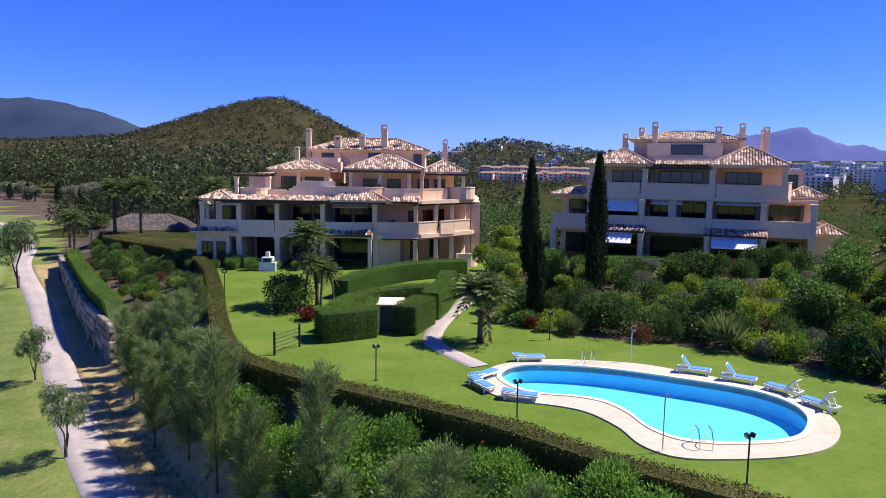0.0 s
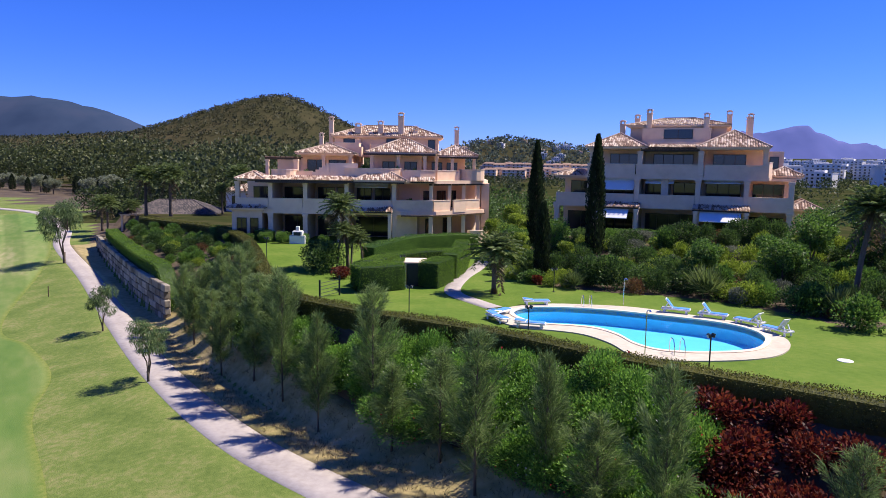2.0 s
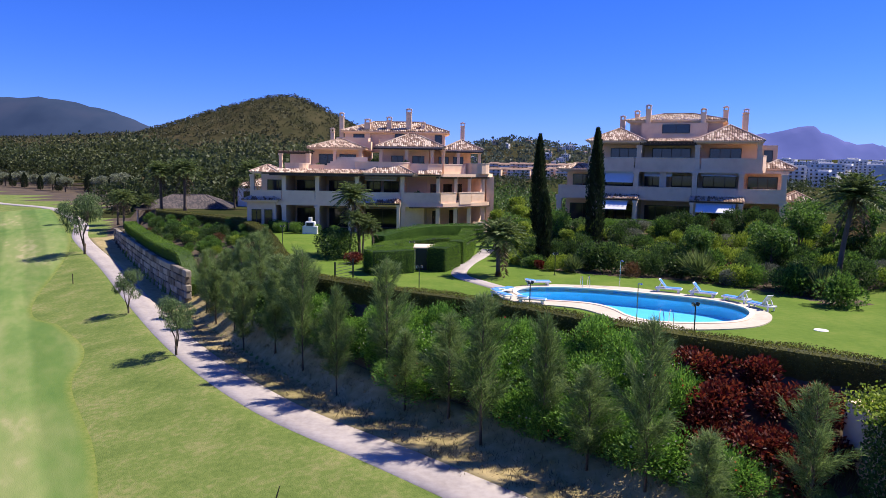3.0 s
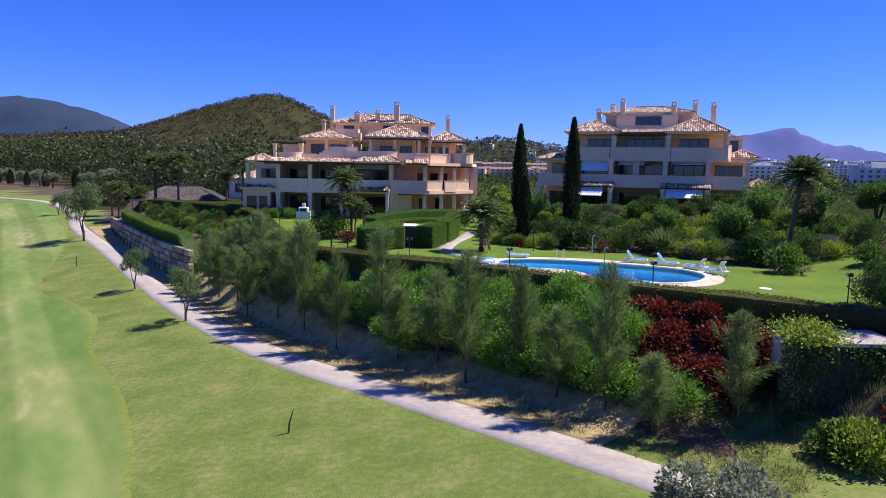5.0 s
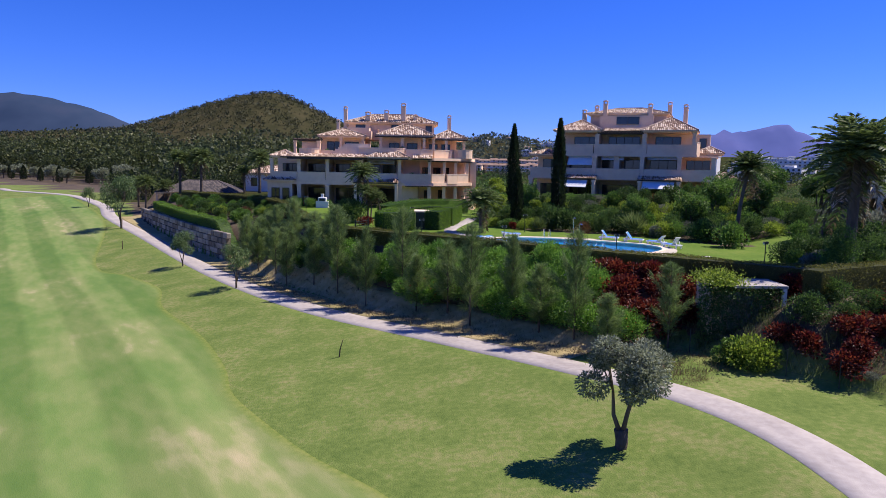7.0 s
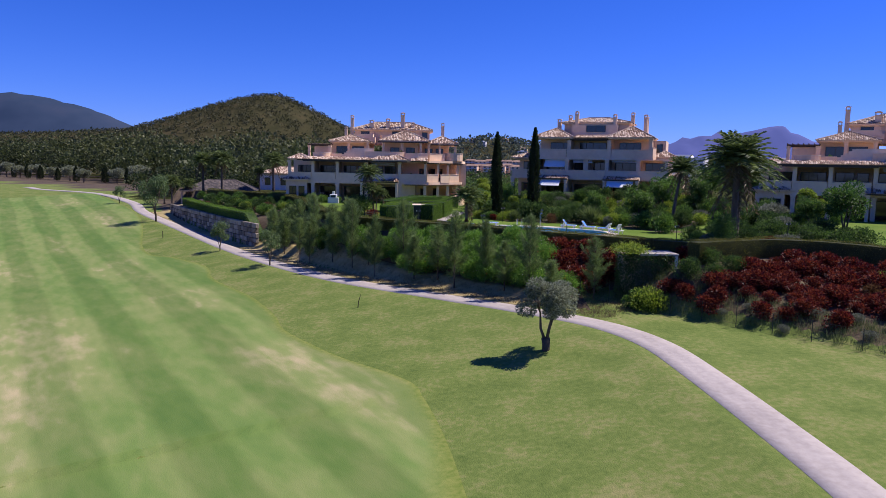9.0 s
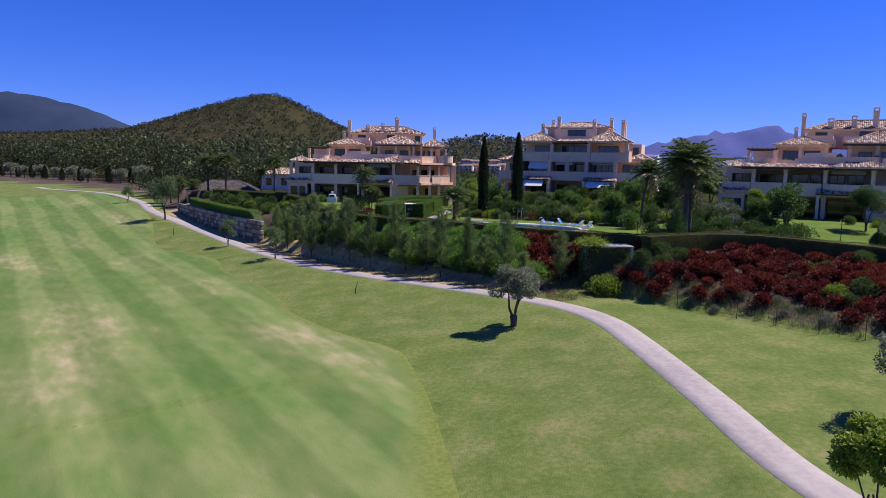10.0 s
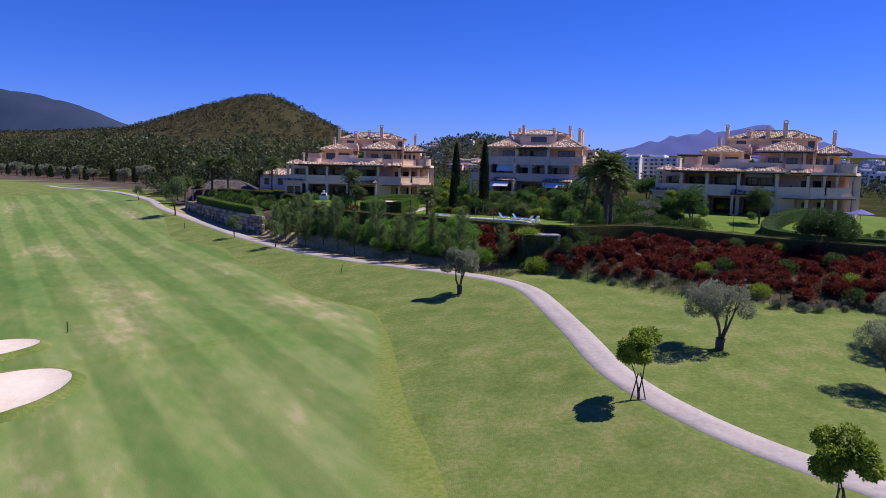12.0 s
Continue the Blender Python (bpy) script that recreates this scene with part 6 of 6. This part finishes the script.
def bunker(cx, cy, rx, ry, yaw):
    ob = tagged(empty("sand_bunker"), "pale sand bunker with a grass lip", "bunker", "sand bunkers")
    rings = []
    z0 = ground_z(cx, cy)
    for q, dz in ((1.22, 0.12), (1.05, 0.72), (1.0, 0.70), (0.9, 0.50), (0.6, 0.50), (0.3, 0.50), (0.02, 0.50)):
        ring = []
        for k in range(40):
            a = 2 * math.pi * k / 40
            w = 1 + 0.08 * math.sin(2 * a + 1) + 0.05 * math.sin(3 * a)
            x, y = rx * q * w * math.cos(a), ry * q * w * math.sin(a)
            c, s = math.cos(radians(yaw)), math.sin(radians(yaw))
            X, Y = cx + x * c - y * s, cy + x * s + y * c
            ring.append((X, Y, ground_z(X, Y) + dz))
        rings.append(ring)
    verts = [v for r in rings for v in r]
    quad = lambda i: [(i * 40 + k, i * 40 + (k + 1) % 40, (i + 1) * 40 + (k + 1) % 40, (i + 1) * 40 + k) for k in range(40)]
    link_mesh("grass_lip", verts, quad(0) + quad(1), GRASS_ROUGH, ob, True)
    link_mesh("sand", verts, sum((quad(i) for i in range(2, 6)), []), SAND, ob, True)


bunker(-29.8, -21.8, 5.0, 4.7, 25)
bunker(-37.0, -12.4, 4.8, 3.5, 20)
for x, y, h in ((-32.4, -5.0, 1.3), (-45.8, 68.8, 1.2)):
    mk = tagged(part("distance_marker", tube(bmesh.new(), [(0, 0, -0.1), (0, 0, h)], 0.06, 6), WOOD), "short dark timber distance marker on the course", "marker post", "marker posts")
    mk.matrix_basis = pose(x, y, ground_z(x, y))


# ---- far left: clubhouse, hedgerow, woods ----
hut = tagged(empty("clubhouse", pose(-51.5, 121, -1.4, 0, 0, 5)), "low brick clubhouse with a dark hipped roof", "clubhouse")
BRICK = material("terracotta_brick", [(0.22, 0.11, 0.07), (0.32, 0.17, 0.11), (0.38, 0.22, 0.15)], 3, 0.9, bump=0.4)
part("wall", boxes((-7, 7, -4, 4, -1, 2.0)), BRICK, hut)
hip_roof(hut, -8.4, 8.4, -5.4, 5.4, 2.0, 4.4, TILE_DARK)
for x in (-5, -1.5, 2.5, 5):
    window(hut, x - 0.9, x + 0.9, -4.06, 0.2, 1.8)
for x in (-8, -4, 0, 4, 8):
    column(hut, x, -5.0, -1, 1.95, 0.3)
wh = tagged(empty("white_house", pose(-37, 128, -1.5, 0, 0, -10)), "white rendered house partly behind palms", "house")
part("wall", boxes((-6, 6, -4, 4, -1, 6.2)), WHITE_PAINT, wh)
hip_roof(wh, -6.6, 6.6, -4.6, 4.6, 6.2, 7.8)
for x in (-4, 0, 3.5):
    window(wh, x - 0.7, x + 0.7, -4.06, 3.4, 5.2)
    window(wh, x - 0.7, x + 0.7, -4.06, 0.2, 2.2)

far_tree = protos([crown_tree("hedgerow_tree", 5.0, 2.5, OLIVE, 5200, 0.26, 0.10, 2, 0.34, 20, 0.14, lobe=(0.34, 0.46))], "round clipped grey-green tree on a short trunk", "tree", "trees at the course edge")
far_cypress = protos([cypress(5.4, 1.0, 3200)], "small dark clipped cypress at the course edge", "cypress tree", "trees at the course edge")
FAR_ROW = spline([(-330, 400), (-255, 343), (-212, 309), (-180, 280), (-150, 252), (-128, 238), (-104, 214)], 8)
row_cum = np.concatenate([[0], np.cumsum(np.hypot(*(FAR_ROW[1:] - FAR_ROW[:-1]).T))])
for k in range(30):
    d = row_cum[-1] * (k + RNG.uniform(-0.25, 0.25) + 0.5) / 30
    x, y = np.interp(d, row_cum, FAR_ROW[:, 0]), np.interp(d, row_cum, FAR_ROW[:, 1])
    if k % 2:
        place(far_cypress[0], x, y + RNG.uniform(-2, 2), RNG.uniform(1.05, 1.35))
    else:
        place(far_tree[0], x, y + RNG.uniform(-2, 2), RNG.uniform(1.1, 1.55))


def wood(name, pts, size, per, length, width, mat, label):
    """Many far trees at once: lobed clumps of large leaves."""
    quads = []
    for x, y, z, s in pts:
        lob = [(RNG.normal() * 0.3 * s, RNG.normal() * 0.3 * s, s * RNG.uniform(0.35, 0.8)) for _ in range(6)]
        p, d = clump_points(per, lob, [(s * 0.34,) * 3] * 6, 0.6)
        quads.append(leaf_arrays(p + np.array([x, y, z]), d + unit(per) * 0.7 + np.array([0, 0, 0.3]), length * s, width * s))
    return tagged(quads_mesh(name, np.concatenate(quads), mat), label, "trees", kind="stuff")


pts = []
for _ in range(560):
    x, y = RNG.uniform(-330, -6), RNG.uniform(135, 420)
    if x < -66 - 0.3 * (y - 135) and y < 234 - 0.87 * (x + 104):
        continue
    pts.append((x, y, -3.0 + 0.02 * (y - 160), RNG.uniform(8, 15)))
wood("woodland", pts, 10, 520, 0.07, 0.042, WOODS, "dark green mixed woodland behind the golf course")
pts = []
for _ in range(210):
    x, y = RNG.uniform(-300, -10), RNG.uniform(150, 400)
    if y > 240 - 0.87 * (x + 104) or x > -66 - 0.3 * (y - 135):
        pts.append((x, y, -3.0 + 0.02 * (y - 150), RNG.uniform(9, 15) + 5 * max(0, min(1, (y - 190) / 60))))
wood("gum_trees", pts, 10, 640, 0.06, 0.034, WOODS_PALE, "pale olive-green gum trees before the hill")
pts = [(RNG.uniform(0, 22), RNG.uniform(88, 150), -1.0, RNG.uniform(4, 6.5)) for _ in range(26)] + [(RNG.uniform(45, 110), RNG.uniform(72, 190), -1.5, RNG.uniform(3, 5)) for _ in range(75)] \
    + [(RNG.uniform(70, 130), RNG.uniform(5, 60), 0.0, RNG.uniform(3, 5)) for _ in range(26)]
pts = [p for p in pts if not (48 < p[0] < 80 and 36 < p[1] < 66)]
wood("garden_trees", pts, 6, 480, 0.065, 0.03, SHRUB_DARK, "green garden trees between and behind the houses")
pts = [(RNG.uniform(-105, -30), RNG.uniform(127, 165), -2.6, RNG.uniform(4, 7.5)) for _ in range(75)]
pts = [p for p in pts if p[0] > -62 - 0.74 * (p[1] - 121)]
wood("park_trees", pts, 6, 480, 0.085, 0.045, WOODS, "dark green trees beyond the end of the fairway")
pts = []
for k in range(900):
    x, y = (RNG.uniform(-10, 420), RNG.uniform(150, 900)) if k % 2 else (RNG.uniform(180, 1000), RNG.uniform(260, 1400))
    pts.append((x, y, -2.8 + 0.022 * max(0, math.hypot(x, y) - 480) * float(smooth(150, 500, np.array(x))), RNG.uniform(4, 9)))
wood("valley_trees", pts, 8, 70, 0.16, 0.07, WOODS, "scattered trees and scrub in the valley")


# ---- hills and mountains ----
def ridge(name, xs, ys, height, mat, label, rough=3.0, seed=0.0):
    gx, gy = np.meshgrid(xs, ys)
    h = np.vectorize(lambda x, y: height(x, y) + rough * noise.fractal(Vector((x * 0.012 + seed, y * 0.012, 0)), 0.9, 2.1, 5))(gx, gy)
    return tagged(sheet(name, gx, gy, h, [mat]), label, "hill", kind="structure"), gx, gy, h


HILL = material("hill_scrub", [(0.030, 0.032, 0.016), (0.052, 0.048, 0.025), (0.085, 0.068, 0.038)], 0.06, 1.0, fine=0.6, detail=8, spec=0.0)
# blue distance haze is painted into both mountains' base colours
HAZED_MOUNTAIN = material("hazed_mountain", [(0.05, 0.062, 0.15), (0.07, 0.08, 0.19), (0.10, 0.10, 0.22)], 0.004, 1.0, fine=0.5, spec=0.0)
HAZED_MOUNTAIN_DARK = material("hazed_wooded_mountain", [(0.018, 0.03, 0.055), (0.03, 0.045, 0.075), (0.045, 0.055, 0.085)], 0.004, 1.0, fine=0.6, spec=0.0)

for mat, glow in ((HAZED_MOUNTAIN, (0.085, 0.12, 0.36)), (HAZED_MOUNTAIN_DARK, (0.018, 0.032, 0.085))):   # emission paints the sunlit air before the far backdrop
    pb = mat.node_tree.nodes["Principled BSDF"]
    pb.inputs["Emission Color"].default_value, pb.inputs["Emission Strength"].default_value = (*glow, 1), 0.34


def hill_height(x, y):
    """The round scrub hill with its long western shoulder."""
    peak = 81 * math.exp(-(abs(x + 168) / (165 if x < -168 else 128)) ** 1.5 - ((y - 720) / 190) ** 2)
    shoulder = 40 * math.exp(-((x + 420) / 260) ** 4 - ((y - 780) / 190) ** 2)
    return -8 + max(peak, shoulder) + 0.35 * min(peak, shoulder)


_, hx, hy, hz = ridge("scrub_hill", np.arange(-900, 160, 12), np.arange(420, 1050, 12), hill_height, HILL, "round hill covered in dry scrub and low trees", 3.0)
pts = []
for _ in range(11000):
    x, y = RNG.uniform(-780, 60), RNG.uniform(430, 800)
    z = hill_height(x, y)
    if z > -4:
        pts.append((x, y, z - 0.6, RNG.uniform(1.4, 4.0)))
wood("hill_scrub", pts, 4, 14, 0.42, 0.2, SCRUB, "dark scrub and pines dotted over the hill")
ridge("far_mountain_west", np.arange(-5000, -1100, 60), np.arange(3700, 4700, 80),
      lambda x, y: -20 + 405 * math.exp(-(max(0, x + 2500) / 950) ** 2) * math.exp(-((y - 4200) / 420) ** 2) * (1.0 if x > -2500 else 1.0), HAZED_MOUNTAIN_DARK, "dark wooded mountain ridge in the distance, haze in its colour and glow", 22.0, 3.0)


def east_mountain(x, y):
    top = float(np.interp(x, (800, 1150, 1450, 1720, 1850, 2080, 2280, 2600, 2900, 3600), (40, 110, 185, 245, 240, 300, 215, 175, 110, 60)))
    return -20 + top * 1.03 * math.exp(-((y - 4200) / 380) ** 2)


ridge("far_mountain_east", np.arange(600, 4400, 50), np.arange(3700, 4700, 70), east_mountain, HAZED_MOUNTAIN, "rocky mountain in the distance, blue haze in its colour and glow", 26.0, 9.0)


def mid_hill(x, y):
    return -6 + 62 * math.exp(-((x - 95) / 150) ** 2 - ((y - 1450) / 260) ** 2) + 45 * math.exp(-((x - 330) / 170) ** 2 - ((y - 1500) / 260) ** 2)


ridge("mid_hill", np.arange(-250, 800, 20), np.arange(1000, 1900, 25), mid_hill, HILL, "wooded hillside with scattered white houses", 4.0, 5.0)
pts = []
for _ in range(1500):
    x, y = RNG.uniform(-150, 640), RNG.uniform(1050, 1480)
    pts.append((x, y, mid_hill(x, y) - 1, RNG.uniform(6, 13)))
# leaf colour paled and blued, distance haze painted in
HAZY = leaf_material("hazed_hillside_leaf", (0.045, 0.065, 0.05), (0.10, 0.125, 0.09), island=0.3)
wood("hillside_trees", pts, 8, 14, 0.4, 0.2, HAZY, "dark trees over the far hillside")


# ---- far town ----
def town_block(w, d, floors, roof):
    ob = empty("town_house")
    h = floors * 3.0
    part("wall", boxes((-w / 2, w / 2, -d / 2, d / 2, -3, h)), WHITE_PAINT if not roof else RENDER, ob)
    if roof:
        hip_far = bmesh.new()
        v = [hip_far.verts.new(p) for p in ((-w / 2 - 0.5, -d / 2 - 0.5, h), (w / 2 + 0.5, -d / 2 - 0.5, h), (w / 2 + 0.5, d / 2 + 0.5, h), (-w / 2 - 0.5, d / 2 + 0.5, h), (-w / 4, 0, h + 2), (w / 4, 0, h + 2))]
        for f in ((0, 1, 5, 4), (1, 2, 5), (2, 3, 4, 5), (3, 0, 4)):
            hip_far.faces.new([v[i] for i in f])
        part("roof", hip_far, TILE, ob)
    else:
        part("roof", boxes((-w / 2 - 0.3, w / 2 + 0.3, -d / 2 - 0.3, d / 2 + 0.3, h, h + 0.6), (-w / 5, w / 6, -d / 4, d / 4, h + 0.6, h + 2.6)), WHITE_PAINT, ob)
    for fl in range(floors):
        n = max(2, int(w / 4))
        for k in range(n):
            x = -w / 2 + w * (k + 0.5) / n
            part("window", boxes((x - 0.9, x + 0.9, -d / 2 - 0.06, -d / 2 + 0.05, fl * 3 + 0.5, fl * 3 + 2.4)), GLASS, ob)
        part("balcony", boxes((-w / 2 + 0.5, w / 2 - 0.5, -d / 2 - 1.3, -d / 2, fl * 3 - 0.1, fl * 3 + 0.9)), WHITE_PAINT, ob)
    return ob


town = protos([town_block(22, 12, 4, False), town_block(16, 11, 3, False), town_block(30, 12, 5, False)], "white apartment block in the far town", "apartment block", "blocks of the far town")
villas = protos([town_block(15, 10, 2, True)], "pinkish villa with a tiled roof on the far hillside", "house", "villas on the far hillside")


def far_z(x, y):
    return -2.5 + 0.022 * max(0, math.hypot(x, y) - 480) * float(smooth(150, 500, np.array(x)))


for k in range(150):
    x, y = RNG.uniform(170, 800), RNG.uniform(340, 1250)
    if not 0.44 < x / y < 0.9:
        continue
    place(town[k % 3], x, y, RNG.uniform(0.8, 1.1), RNG.uniform(-50, -5), z=far_z(x, y))
for x, y in ((168, 510), (186, 528), (204, 520), (178, 560), (222, 565)):
    place(town[2], x, y, 1.15, RNG.uniform(-35, -10), z=far_z(x, y) + 2)
for k in range(46):
    x, y = RNG.uniform(-20, 420), RNG.uniform(1080, 1400)
    place(villas[0] if k % 2 else town[1], x, y, RNG.uniform(0.8, 1.1), RNG.uniform(-30, 30), z=mid_hill(x, y) + 0.5)
for k in range(36):
    x, y = 36 + 8.5 * (k % 18), (640 if k < 18 else 740) + RNG.uniform(-14, 14)
    place(villas[0], x * y / 640 * 1.05, y, 0.9, RNG.uniform(-20, 10), z=2.0 + 0.05 * (y - 620))
for k in range(16):
    x = -1250 + 55 * k + RNG.uniform(-20, 20)
    place(villas[0], x, 1500 + RNG.uniform(-80, 80), 1.2, 20, z=42)
for ob in PROTO:
    for child in list(ob.children_recursive):
        bpy.data.objects.remove(child)
    bpy.data.objects.remove(ob)
